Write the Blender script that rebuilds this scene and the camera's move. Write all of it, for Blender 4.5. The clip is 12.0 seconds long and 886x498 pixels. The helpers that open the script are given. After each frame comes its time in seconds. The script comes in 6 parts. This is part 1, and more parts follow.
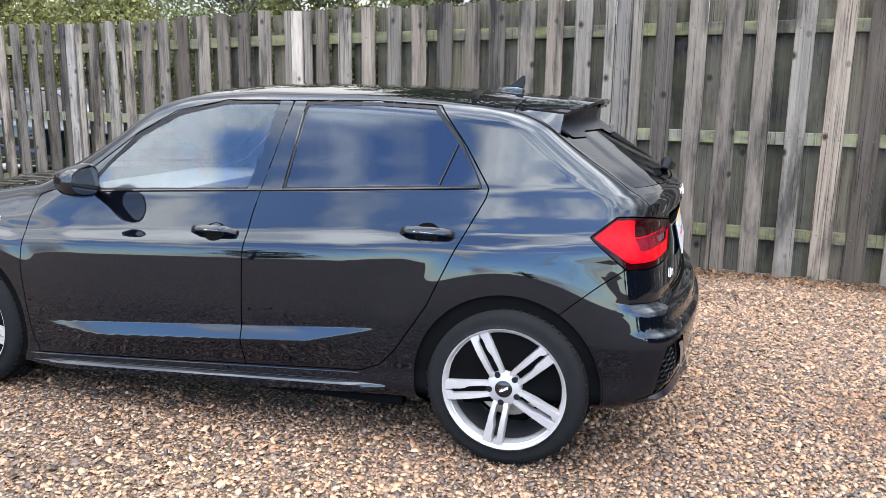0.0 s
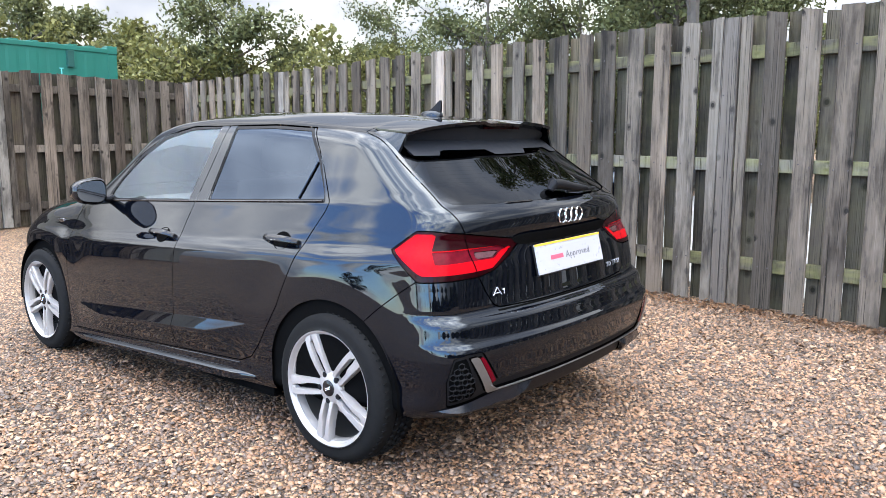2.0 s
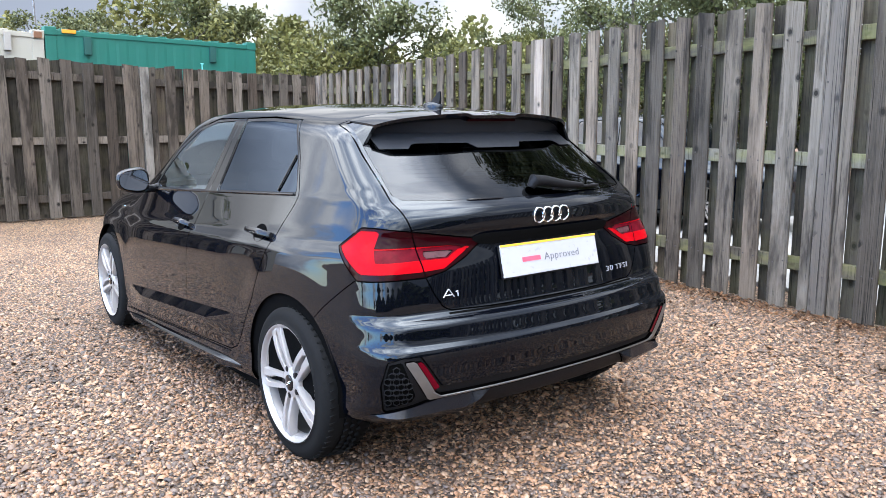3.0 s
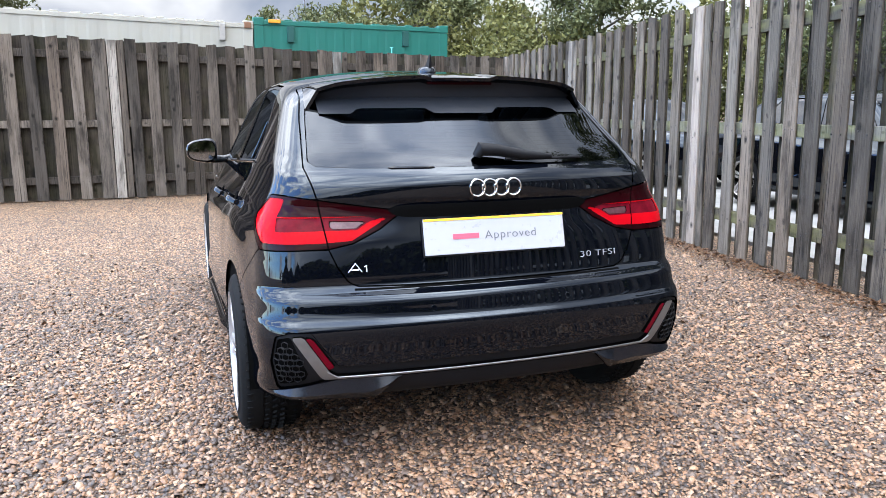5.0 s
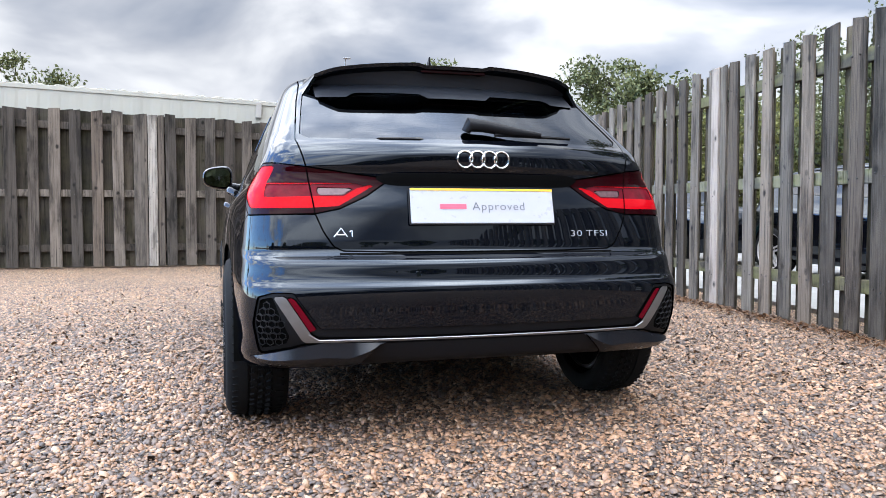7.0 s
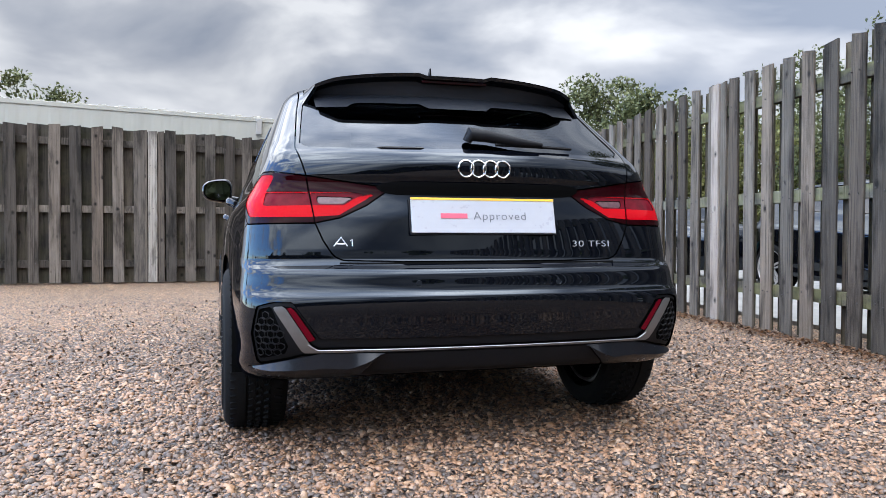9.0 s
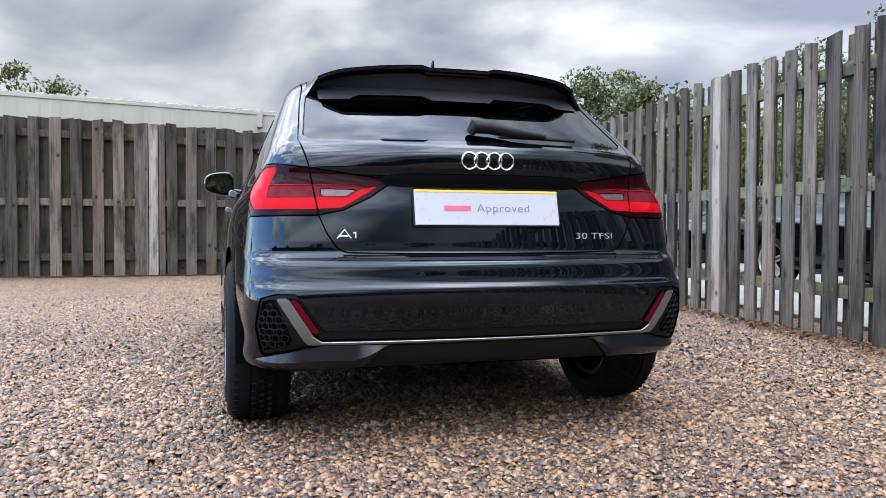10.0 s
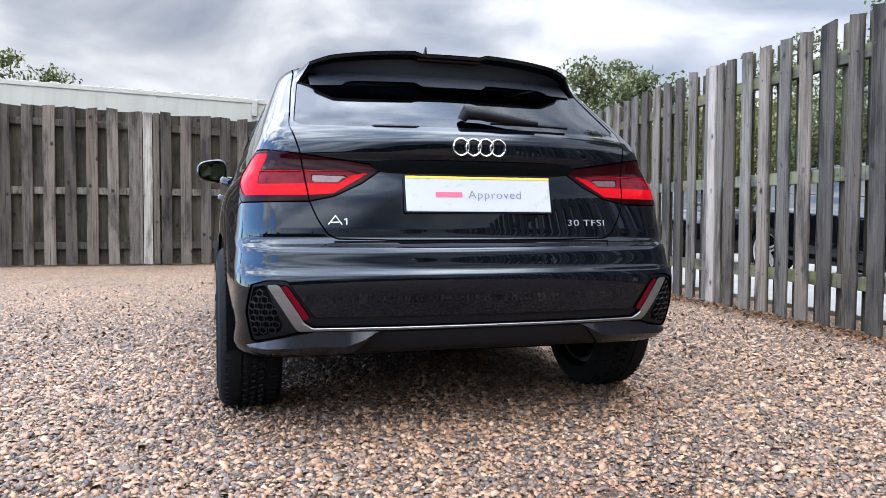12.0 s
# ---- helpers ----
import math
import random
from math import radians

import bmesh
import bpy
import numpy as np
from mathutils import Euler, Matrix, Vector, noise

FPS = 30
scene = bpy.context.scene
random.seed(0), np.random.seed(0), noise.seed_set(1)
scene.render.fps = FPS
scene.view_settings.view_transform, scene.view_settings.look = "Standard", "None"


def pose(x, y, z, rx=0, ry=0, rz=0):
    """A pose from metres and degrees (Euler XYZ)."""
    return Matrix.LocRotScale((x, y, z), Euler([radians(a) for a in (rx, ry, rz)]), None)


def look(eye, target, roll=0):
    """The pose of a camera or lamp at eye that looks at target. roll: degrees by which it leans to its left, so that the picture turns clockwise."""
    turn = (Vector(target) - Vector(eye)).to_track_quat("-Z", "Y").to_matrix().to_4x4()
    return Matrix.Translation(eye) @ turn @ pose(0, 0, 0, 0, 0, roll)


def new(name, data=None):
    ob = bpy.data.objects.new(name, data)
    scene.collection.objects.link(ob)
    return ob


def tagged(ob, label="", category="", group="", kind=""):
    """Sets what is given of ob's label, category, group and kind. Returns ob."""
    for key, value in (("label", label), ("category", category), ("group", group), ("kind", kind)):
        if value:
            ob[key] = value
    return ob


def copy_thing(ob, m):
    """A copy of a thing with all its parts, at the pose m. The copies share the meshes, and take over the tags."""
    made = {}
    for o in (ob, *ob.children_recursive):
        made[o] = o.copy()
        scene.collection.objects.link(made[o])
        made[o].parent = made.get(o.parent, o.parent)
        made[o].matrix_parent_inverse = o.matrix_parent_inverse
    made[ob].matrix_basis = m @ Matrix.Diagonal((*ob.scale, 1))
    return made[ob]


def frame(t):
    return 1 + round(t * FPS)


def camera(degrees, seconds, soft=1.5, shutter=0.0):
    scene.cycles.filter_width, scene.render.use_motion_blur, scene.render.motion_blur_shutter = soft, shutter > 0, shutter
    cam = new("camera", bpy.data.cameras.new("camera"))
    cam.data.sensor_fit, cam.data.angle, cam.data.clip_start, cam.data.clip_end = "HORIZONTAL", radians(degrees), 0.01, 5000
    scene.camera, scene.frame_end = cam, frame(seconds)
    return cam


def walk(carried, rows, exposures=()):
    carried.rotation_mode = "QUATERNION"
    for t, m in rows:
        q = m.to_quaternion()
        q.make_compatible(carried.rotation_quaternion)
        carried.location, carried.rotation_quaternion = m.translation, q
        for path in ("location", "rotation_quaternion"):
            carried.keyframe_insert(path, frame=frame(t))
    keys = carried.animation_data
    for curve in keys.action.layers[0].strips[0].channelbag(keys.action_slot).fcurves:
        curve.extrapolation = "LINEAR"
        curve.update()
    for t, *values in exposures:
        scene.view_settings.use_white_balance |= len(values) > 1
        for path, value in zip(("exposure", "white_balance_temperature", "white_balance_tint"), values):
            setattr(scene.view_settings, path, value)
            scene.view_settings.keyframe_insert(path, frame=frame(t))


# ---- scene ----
cam = camera(59.6, 12.0, soft=0.66)
PATH = [
    (0, (-3.512, -0.58, 1.391), (-1.64, -0.001, 0.992), 0.7),
    (0.5, (-3.43, -1.033, 1.419), (-1.607, -0.303, 1.044), 0.6),
    (1, (-3.32, -1.495, 1.408), (-1.567, -0.596, 1.065), 0.3),
    (1.5, (-3.074, -1.871, 1.357), (-1.422, -0.789, 1.04), 0.1),
    (2, (-2.839, -2.242, 1.329), (-1.319, -0.978, 1.024), -0.0),
    (2.5, (-2.529, -2.499, 1.322), (-1.162, -1.072, 1.012), -0.1),
    (3, (-2.169, -2.693, 1.335), (-0.962, -1.132, 1.007), -0.1),
    (3.2, (-2.035, -2.778, 1.323), (-0.891, -1.173, 0.986), -0.1),
    (4.8, (-1.102, -3.08, 1.275), (-0.429, -1.234, 0.905), -0.4),
    (5, (-1.036, -3.035, 1.242), (-0.397, -1.174, 0.885), -0.4),
    (5.5, (-0.908, -2.977, 1.046), (-0.324, -1.089, 0.739), -0.2),
    (6, (-0.87, -3.007, 0.834), (-0.306, -1.103, 0.596), -0.1),
    (6.5, (-0.897, -3.093, 0.787), (-0.336, -1.179, 0.629), -0.0),
    (7, (-0.891, -3.133, 0.787), (-0.331, -1.215, 0.696), 0.1),
    (7.5, (-0.884, -3.125, 0.781), (-0.325, -1.205, 0.734), 0.1),
    (9.5, (-0.895, -3.11, 0.753), (-0.333, -1.191, 0.71), 0.2),
    (10, (-0.9, -3.108, 0.752), (-0.339, -1.19, 0.692), 0.2),
    (10.5, (-0.884, -3.11, 0.745), (-0.324, -1.191, 0.673), 0.2),
    (11, (-0.883, -3.109, 0.742), (-0.324, -1.19, 0.661), 0.2),
    (11.5, (-0.886, -3.109, 0.739), (-0.324, -1.192, 0.656), 0.3),
    (12, (-0.882, -3.109, 0.739), (-0.312, -1.193, 0.654), 0.3),
]

# stops, kelvin and tint of the film camera
EXPOSURES = [(0.0, -1.07, 6830, 10), (1.0, -1.08, 6800, 10), (3.0, -1.15, 6480, 10), (5.0, -1.21, 6350, 10), (6.0, -1.15, 6350, 10), (7.0, -1.28, 6350, 10), (7.5, -1.40, 6330, 10),
             (9.5, -1.60, 6300, 10), (10.5, -1.50, 6320, 10), (12.0, -1.34, 6320, 10)]
walk(cam, [(t, look(eye, target, roll)) for t, eye, target, roll in PATH], EXPOSURES)

# ---- sky and sun ----
SUN_AZIMUTH, SUN_HEIGHT = -97.0, 46.0      # degrees from +y towards +x; degrees above the horizon
world = bpy.data.worlds.new("sky")
scene.world = world
world.use_nodes = True
wt = world.node_tree
wt.nodes.clear()


def wnode(kind, **values):
    n = wt.nodes.new(kind)
    for key, value in values.items():
        n.inputs[key].default_value = value
    return n


w_out = wnode("ShaderNodeOutputWorld")
w_bg = wnode("ShaderNodeBackground", Strength=1.0)
w_sky = wt.nodes.new("ShaderNodeTexSky")
w_sky.sky_type, w_sky.sun_disc = "NISHITA", False
w_sky.dust_density, w_sky.ozone_density = 0.1, 3.0
w_sky.sun_elevation, w_sky.sun_rotation = radians(SUN_HEIGHT), radians(SUN_AZIMUTH)
w_dim = wt.nodes.new("ShaderNodeVectorMath")
w_dim.operation = "MULTIPLY"
w_dim.inputs[1].default_value = (0.42, 0.50, 0.60)
w_co = wt.nodes.new("ShaderNodeTexCoord")
w_map = wnode("ShaderNodeMapping", Scale=(1.0, 1.0, 1.9), Location=(0.35, 0.1, 0.2))
w_n1 = wnode("ShaderNodeTexNoise", Scale=4.4, Detail=6.0, Roughness=0.46, Distortion=0.3)
w_r1 = wt.nodes.new("ShaderNodeValToRGB")
w_r1.color_ramp.elements[0].position, w_r1.color_ramp.elements[0].color = 0.38, (0.44, 0.505, 0.635, 1)
w_r1.color_ramp.elements[1].position, w_r1.color_ramp.elements[1].color = 0.64, (1.22, 1.24, 1.28, 1)
w_mid = w_r1.color_ramp.elements.new(0.52)
w_mid.color = (0.76, 0.80, 0.89, 1)
w_n2 = wnode("ShaderNodeTexNoise", Scale=4.2, Detail=5.0, Roughness=0.5)
w_r2 = wt.nodes.new("ShaderNodeValToRGB")
w_r2.color_ramp.elements[0].position, w_r2.color_ramp.elements[1].position = 0.41, 0.53
w_r2.color_ramp.elements[0].color = (0.08, 0.08, 0.08, 1)
# an overcast sky grows brighter towards the zenith
w_xyz = wt.nodes.new("ShaderNodeSeparateXYZ")
w_up = wt.nodes.new("ShaderNodeValToRGB")
for at, value in ((0.0, 2.8), (0.10, 2.6), (0.20, 2.4), (0.28, 2.4), (0.45, 3.4), (0.7, 5.0), (1.0, 6.8)):
    e = w_up.color_ramp.elements.new(at) if 0 < at < 1 else w_up.color_ramp.elements[-1 if at else 0]
    e.color = (value, value, value, 1)
w_high = wt.nodes.new("ShaderNodeVectorMath")
w_high.operation = "SCALE"
# and towards the veiled sun
w_dot = wt.nodes.new("ShaderNodeVectorMath")
w_dot.operation = "DOT_PRODUCT"
w_dot.inputs[1].default_value = (math.sin(radians(SUN_AZIMUTH)) * math.cos(radians(SUN_HEIGHT)), math.cos(radians(SUN_AZIMUTH)) * math.cos(radians(SUN_HEIGHT)), math.sin(radians(SUN_HEIGHT)))
w_glow = wt.nodes.new("ShaderNodeValToRGB")
for at, value in ((0.0, 0.85), (0.27, 0.92), (0.33, 2.4), (0.40, 3.8), (0.55, 4.6), (0.85, 5.0), (1.0, 5.6)):
    e = w_glow.color_ramp.elements.new(at) if 0 < at < 1 else w_glow.color_ramp.elements[-1 if at else 0]
    e.color = (value, value, value, 1)
w_near = wt.nodes.new("ShaderNodeVectorMath")
w_near.operation = "MULTIPLY"
# thinner cloud to the east
w_east = wt.nodes.new("ShaderNodeMapRange")
w_east.inputs["From Min"].default_value, w_east.inputs["From Max"].default_value = 0.0, 0.8
w_east.inputs["To Min"].default_value, w_east.inputs["To Max"].default_value = 0.90, 1.5
w_side = wt.nodes.new("ShaderNodeVectorMath")
w_side.operation = "SCALE"
w_mix = wt.nodes.new("ShaderNodeMix")
w_mix.data_type = "RGBA"
link = wt.links.new
link(w_sky.outputs[0], w_dim.inputs[0])
link(w_co.outputs["Generated"], w_map.inputs["Vector"])
link(w_map.outputs[0], w_n1.inputs["Vector"])
link(w_map.outputs[0], w_n2.inputs["Vector"])
link(w_n1.outputs[0], w_r1.inputs[0])
# the cover breaks up towards the west
w_west = wt.nodes.new("ShaderNodeMapRange")
w_west.inputs["From Min"].default_value, w_west.inputs["From Max"].default_value = -0.75, -0.1
w_west.inputs["To Min"].default_value, w_west.inputs["To Max"].default_value = -0.09, 0.25
w_gap = wt.nodes.new("ShaderNodeMath")
link(w_xyz.outputs["X"], w_west.inputs["Value"])
link(w_west.outputs[0], w_gap.inputs[0])
link(w_n2.outputs[0], w_gap.inputs[1])
link(w_gap.outputs[0], w_r2.inputs[0])
link(w_r2.outputs[0], w_mix.inputs["Factor"])
link(w_dim.outputs[0], w_mix.inputs["A"])
link(w_co.outputs["Generated"], w_xyz.inputs[0])
link(w_xyz.outputs["Z"], w_up.inputs[0])
link(w_r1.outputs[0], w_high.inputs[0])
link(w_up.outputs[0], w_high.inputs["Scale"])
link(w_high.outputs[0], w_mix.inputs["B"])
link(w_co.outputs["Generated"], w_dot.inputs[0])
link(w_dot.outputs["Value"], w_glow.inputs[0])
link(w_mix.outputs["Result"], w_near.inputs[0])
link(w_glow.outputs[0], w_near.inputs[1])
link(w_xyz.outputs["X"], w_east.inputs["Value"])
link(w_near.outputs[0], w_side.inputs[0])
link(w_east.outputs[0], w_side.inputs["Scale"])
link(w_side.outputs[0], w_bg.inputs["Color"])
link(w_bg.outputs[0], w_out.inputs[0])

sun = new("sun", bpy.data.lights.new("sun", "SUN"))
sun.data.energy, sun.data.angle, sun.data.color = 0.2, radians(60), (1.0, 0.95, 0.87)
sun.matrix_world = look((9 * math.sin(radians(SUN_AZIMUTH)), 9 * math.cos(radians(SUN_AZIMUTH)), 9 * math.tan(radians(SUN_HEIGHT))), (0, 0, 0))


# ---- materials ----
class Nodes:
    """A small helper that wires one material."""

    def __init__(self, name):
        self.mat = bpy.data.materials.new(name)
        self.mat.use_nodes = True
        self.tree = self.mat.node_tree
        self.bsdf = self.tree.nodes["Principled BSDF"]
        self.out = self.tree.nodes["Material Output"]

    def add(self, kind, **values):
        n = self.tree.nodes.new(kind)
        for key, value in values.items():
            n.inputs[key.replace("_", " ")].default_value = value
        return n

    def wire(self, a, b):
        self.tree.links.new(a, b)

    def ramp(self, source, *stops):
        n = self.add("ShaderNodeValToRGB")
        while len(n.color_ramp.elements) < len(stops):
            n.color_ramp.elements.new(0.5)
        for e, (at, colour) in zip(n.color_ramp.elements, stops):
            e.position, e.color = at, (*colour, 1)
        self.wire(source, n.inputs[0])
        return n.outputs[0]

    def place(self, scale=(1, 1, 1), shift=None):
        co = self.add("ShaderNodeTexCoord")
        m = self.add("ShaderNodeMapping", Scale=scale)
        self.wire(co.outputs["Object"], m.inputs["Vector"])
        if shift is not None:
            self.wire(shift, m.inputs["Location"])
        return m.outputs[0]

    def noise(self, where, scale, detail=4.0, rough=0.55):
        n = self.add("ShaderNodeTexNoise", Scale=scale, Detail=detail, Roughness=rough)
        self.wire(where, n.inputs["Vector"])
        return n.outputs[0]

    def mix(self, factor, a, b, blend="MIX"):
        n = self.add("ShaderNodeMix")
        n.data_type, n.blend_type = "RGBA", blend
        for socket, value in (("Factor", factor), ("A", a), ("B", b)):
            if isinstance(value, (int, float)):
                n.inputs[socket].default_value = value
            elif isinstance(value, tuple):
                n.inputs[socket].default_value = (*value, 1)
            else:
                self.wire(value, n.inputs[socket])
        return n.outputs["Result"]

    def bump(self, height, strength, distance):
        n = self.add("ShaderNodeBump", Strength=strength, Distance=distance)
        self.wire(height, n.inputs["Height"])
        self.wire(n.outputs[0], self.bsdf.inputs["Normal"])


def plain(name, colour, rough=0.5, metal=0.0, coat=0.0, grain=0.08, scale=40.0, spec=0.5, bump=0.0):
    """A material of one colour with fine variation of tone and gloss."""
    k = Nodes(name)
    n = k.noise(k.place(), scale, 5.0)
    k.wire(k.mix(1.0, tuple(colour), k.ramp(n, (0.25, (1 - grain,) * 3), (0.75, (1 + grain,) * 3)), "MULTIPLY"), k.bsdf.inputs["Base Color"])
    r = k.ramp(n, (0.3, (max(0.0, rough - 0.04),) * 3), (0.7, (rough + 0.04,) * 3))
    k.wire(r, k.bsdf.inputs["Roughness"])
    k.bsdf.inputs["Metallic"].default_value = metal
    k.bsdf.inputs["Coat Weight"].default_value = coat
    k.bsdf.inputs["Coat Roughness"].default_value = 0.02
    k.bsdf.inputs["Specular IOR Level"].default_value = spec
    if bump:
        k.bump(n, 0.4, bump)
    return k.mat


def paint_black():
    k = Nodes("black_pearl_paint")
    where = k.place()
    flake = k.noise(where, 900.0, 1.0)
    k.wire(k.ramp(flake, (0.45, (0.0009, 0.0012, 0.0022)), (0.75, (0.0024, 0.0031, 0.0056))), k.bsdf.inputs["Base Color"])
    dust = k.noise(where, 3.0, 6.0)
    k.wire(k.ramp(dust, (0.35, (0.012,) * 3), (0.8, (0.03,) * 3)), k.bsdf.inputs["Roughness"])
    k.bsdf.inputs["IOR"].default_value = 1.5
    k.bsdf.inputs["Specular IOR Level"].default_value = 0.43
    k.bsdf.inputs["Specular Tint"].default_value = (0.80, 0.90, 1.0, 1)
    return k.mat


def glass(name, tint, gloss=1.5, sheen=(0.62, 0.80, 1.0)):
    k = Nodes(name)
    k.tree.nodes.remove(k.bsdf)
    clear = k.add("ShaderNodeBsdfTransparent", Color=(*tint, 1))
    shine = k.add("ShaderNodeBsdfGlossy", Color=(*sheen, 1), Roughness=0.0)
    fr = k.add("ShaderNodeFresnel", IOR=gloss)
    m = k.add("ShaderNodeMixShader")
    k.wire(fr.outputs[0], m.inputs[0])
    k.wire(clear.outputs[0], m.inputs[1])
    k.wire(shine.outputs[0], m.inputs[2])
    k.wire(m.outputs[0], k.out.inputs["Surface"])
    return k.mat


def wood(name, dark, light, green):
    """Weathered softwood with upright grain, knots and checks; each board differs."""
    k = Nodes(name)
    info = k.add("ShaderNodeObjectInfo")
    shift = k.add("ShaderNodeVectorMath")
    shift.operation = "SCALE"
    k.wire(info.outputs["Random"], shift.inputs[0])
    shift.inputs["Scale"].default_value = 37.0
    here = shift.outputs[0]
    fine = k.add("ShaderNodeTexNoise", Scale=1.0, Detail=9.0, Roughness=0.7, Distortion=0.5)
    k.wire(k.place((70, 50, 2.6), here), fine.inputs["Vector"])
    band = k.add("ShaderNodeTexNoise", Scale=1.0, Detail=5.0, Roughness=0.6, Distortion=1.2)
    k.wire(k.place((22, 18, 1.3), here), band.inputs["Vector"])
    stain = k.noise(k.place((6, 6, 2.2), here), 1.0, 6.0, 0.65)
    mid = tuple(0.45 * a + 0.55 * b for a, b in zip(dark, light))
    col = k.ramp(fine.outputs[0], (0.33, tuple(c * 0.45 for c in dark)), (0.42, mid), (0.66, light))
    col = k.mix(k.ramp(band.outputs[0], (0.40, (0, 0, 0)), (0.66, (0.75,) * 3)), col, tuple(0.7 * a + 0.3 * b for a, b in zip(dark, light)))
    col = k.mix(k.ramp(stain, (0.48, (0, 0, 0)), (0.62, (0.85,) * 3)), col, tuple(c * 0.42 for c in dark))
    wash = k.noise(k.place((9, 9, 4.5), here), 1.0, 3.0, 0.5)
    col = k.mix(k.ramp(wash, (0.52, (0, 0, 0)), (0.72, (0.55,) * 3)), col, tuple(min(1, c * 1.15) for c in light))
    crack = k.noise(k.place((120, 90, 1.6), here), 1.0, 3.0, 0.6)
    col = k.mix(k.ramp(crack, (0.35, (0.9,) * 3), (0.41, (0, 0, 0))), col, tuple(c * 0.18 for c in dark))
    other = k.add("ShaderNodeMath")
    other.operation = "MULTIPLY"
    other.inputs[1].default_value = 7.31
    k.wire(info.outputs["Random"], other.inputs[0])
    part_of = k.add("ShaderNodeMath")
    part_of.operation = "FRACT"
    k.wire(other.outputs[0], part_of.inputs[0])
    tone = k.ramp(info.outputs["Random"], (0.0, (0.40,) * 3), (0.25, (0.75,) * 3), (0.7, (1.05,) * 3), (1.0, (1.5,) * 3))
    hue = k.ramp(part_of.outputs[0], (0.0, (1.09, 0.98, 0.88)), (0.4, (1.04, 1.0, 0.945)), (1.0, (1.0, 1.0, 0.98)))
    col = k.mix(1.0, k.mix(1.0, col, tone, "MULTIPLY"), hue, "MULTIPLY")
    cell = k.add("ShaderNodeTexVoronoi", Scale=1.0, Randomness=1.0)
    k.wire(k.place((11, 11, 19), here), cell.inputs["Vector"])
    knot = k.ramp(cell.outputs["Distance"], (0.15, (1, 1, 1)), (0.20, (0.5,) * 3), (0.24, (0.55,) * 3), (0.34, (0, 0, 0)))
    pick = k.add("ShaderNodeSeparateColor")
    k.wire(cell.outputs["Color"], pick.inputs[0])
    some = k.ramp(pick.outputs[0], (0.80, (0, 0, 0)), (0.83, (0.95,) * 3))
    col = k.mix(k.mix(1.0, knot, some, "MULTIPLY"), col, tuple(c * 0.22 for c in dark))
    if green:
        moss = k.noise(k.place((3, 3, 9), here), 1.0, 4.0)
        col = k.mix(k.ramp(moss, (0.38, (0, 0, 0)), (0.62, (green,) * 3)), col, (0.17, 0.165, 0.06))
    k.wire(col, k.bsdf.inputs["Base Color"])
    k.bsdf.inputs["Roughness"].default_value = 0.85
    k.bsdf.inputs["Specular IOR Level"].default_value = 0.2
    k.bump(fine.outputs[0], 0.8, 0.006)
    return k.mat


PEBBLE = ((0.0, (0.085, 0.070, 0.062)), (0.09, (0.20, 0.145, 0.115)), (0.20, (0.52, 0.33, 0.20)), (0.32, (0.82, 0.59, 0.41)), (0.42, (0.33, 0.25, 0.195)), (0.52, (0.72, 0.48, 0.32)),
          (0.62, (0.86, 0.69, 0.54)), (0.70, (0.17, 0.135, 0.118)), (0.80, (0.60, 0.41, 0.29)), (0.88, (0.31, 0.26, 0.235)), (1.0, (0.95, 0.88, 0.80)))


def gravel():
    """Pea shingle for the ground beyond the loose stones."""
    k = Nodes("shingle_ground")
    where = k.place()
    warp = k.noise(where, 30.0, 2.0)
    v = k.add("ShaderNodeTexVoronoi", Scale=60.0, Randomness=1.0)
    k.wire(where, v.inputs["Vector"])
    tone = k.add("ShaderNodeSeparateColor")
    k.wire(v.outputs["Color"], tone.inputs[0])
    col = k.ramp(tone.outputs[0], *PEBBLE)
    gap = k.ramp(v.outputs["Distance"], (0.32, (1, 1, 1)), (0.60, (0.16, 0.14, 0.12)))
    col = k.mix(1.0, col, gap, "MULTIPLY")
    # the shade between loose stones round the car is put into the colour
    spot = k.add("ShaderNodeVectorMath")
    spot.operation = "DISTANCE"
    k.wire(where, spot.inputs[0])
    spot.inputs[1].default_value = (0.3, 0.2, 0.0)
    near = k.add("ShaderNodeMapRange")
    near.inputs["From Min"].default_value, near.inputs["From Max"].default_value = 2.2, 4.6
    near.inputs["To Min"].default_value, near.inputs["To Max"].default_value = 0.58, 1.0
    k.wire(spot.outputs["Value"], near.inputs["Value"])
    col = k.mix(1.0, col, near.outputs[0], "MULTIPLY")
    patch = k.noise(where, 0.8, 5.0, 0.6)
    col = k.mix(1.0, col, k.ramp(patch, (0.3, (0.52, 0.44, 0.33)), (0.7, (0.75, 0.63, 0.47))), "MULTIPLY")
    k.wire(col, k.bsdf.inputs["Base Color"])
    k.bsdf.inputs["Roughness"].default_value = 0.75
    h = k.ramp(v.outputs["Distance"], (0.0, (1, 1, 1)), (0.8, (0, 0, 0)))
    k.bump(k.mix(0.25, h, warp), 1.0, 0.02)
    return k.mat


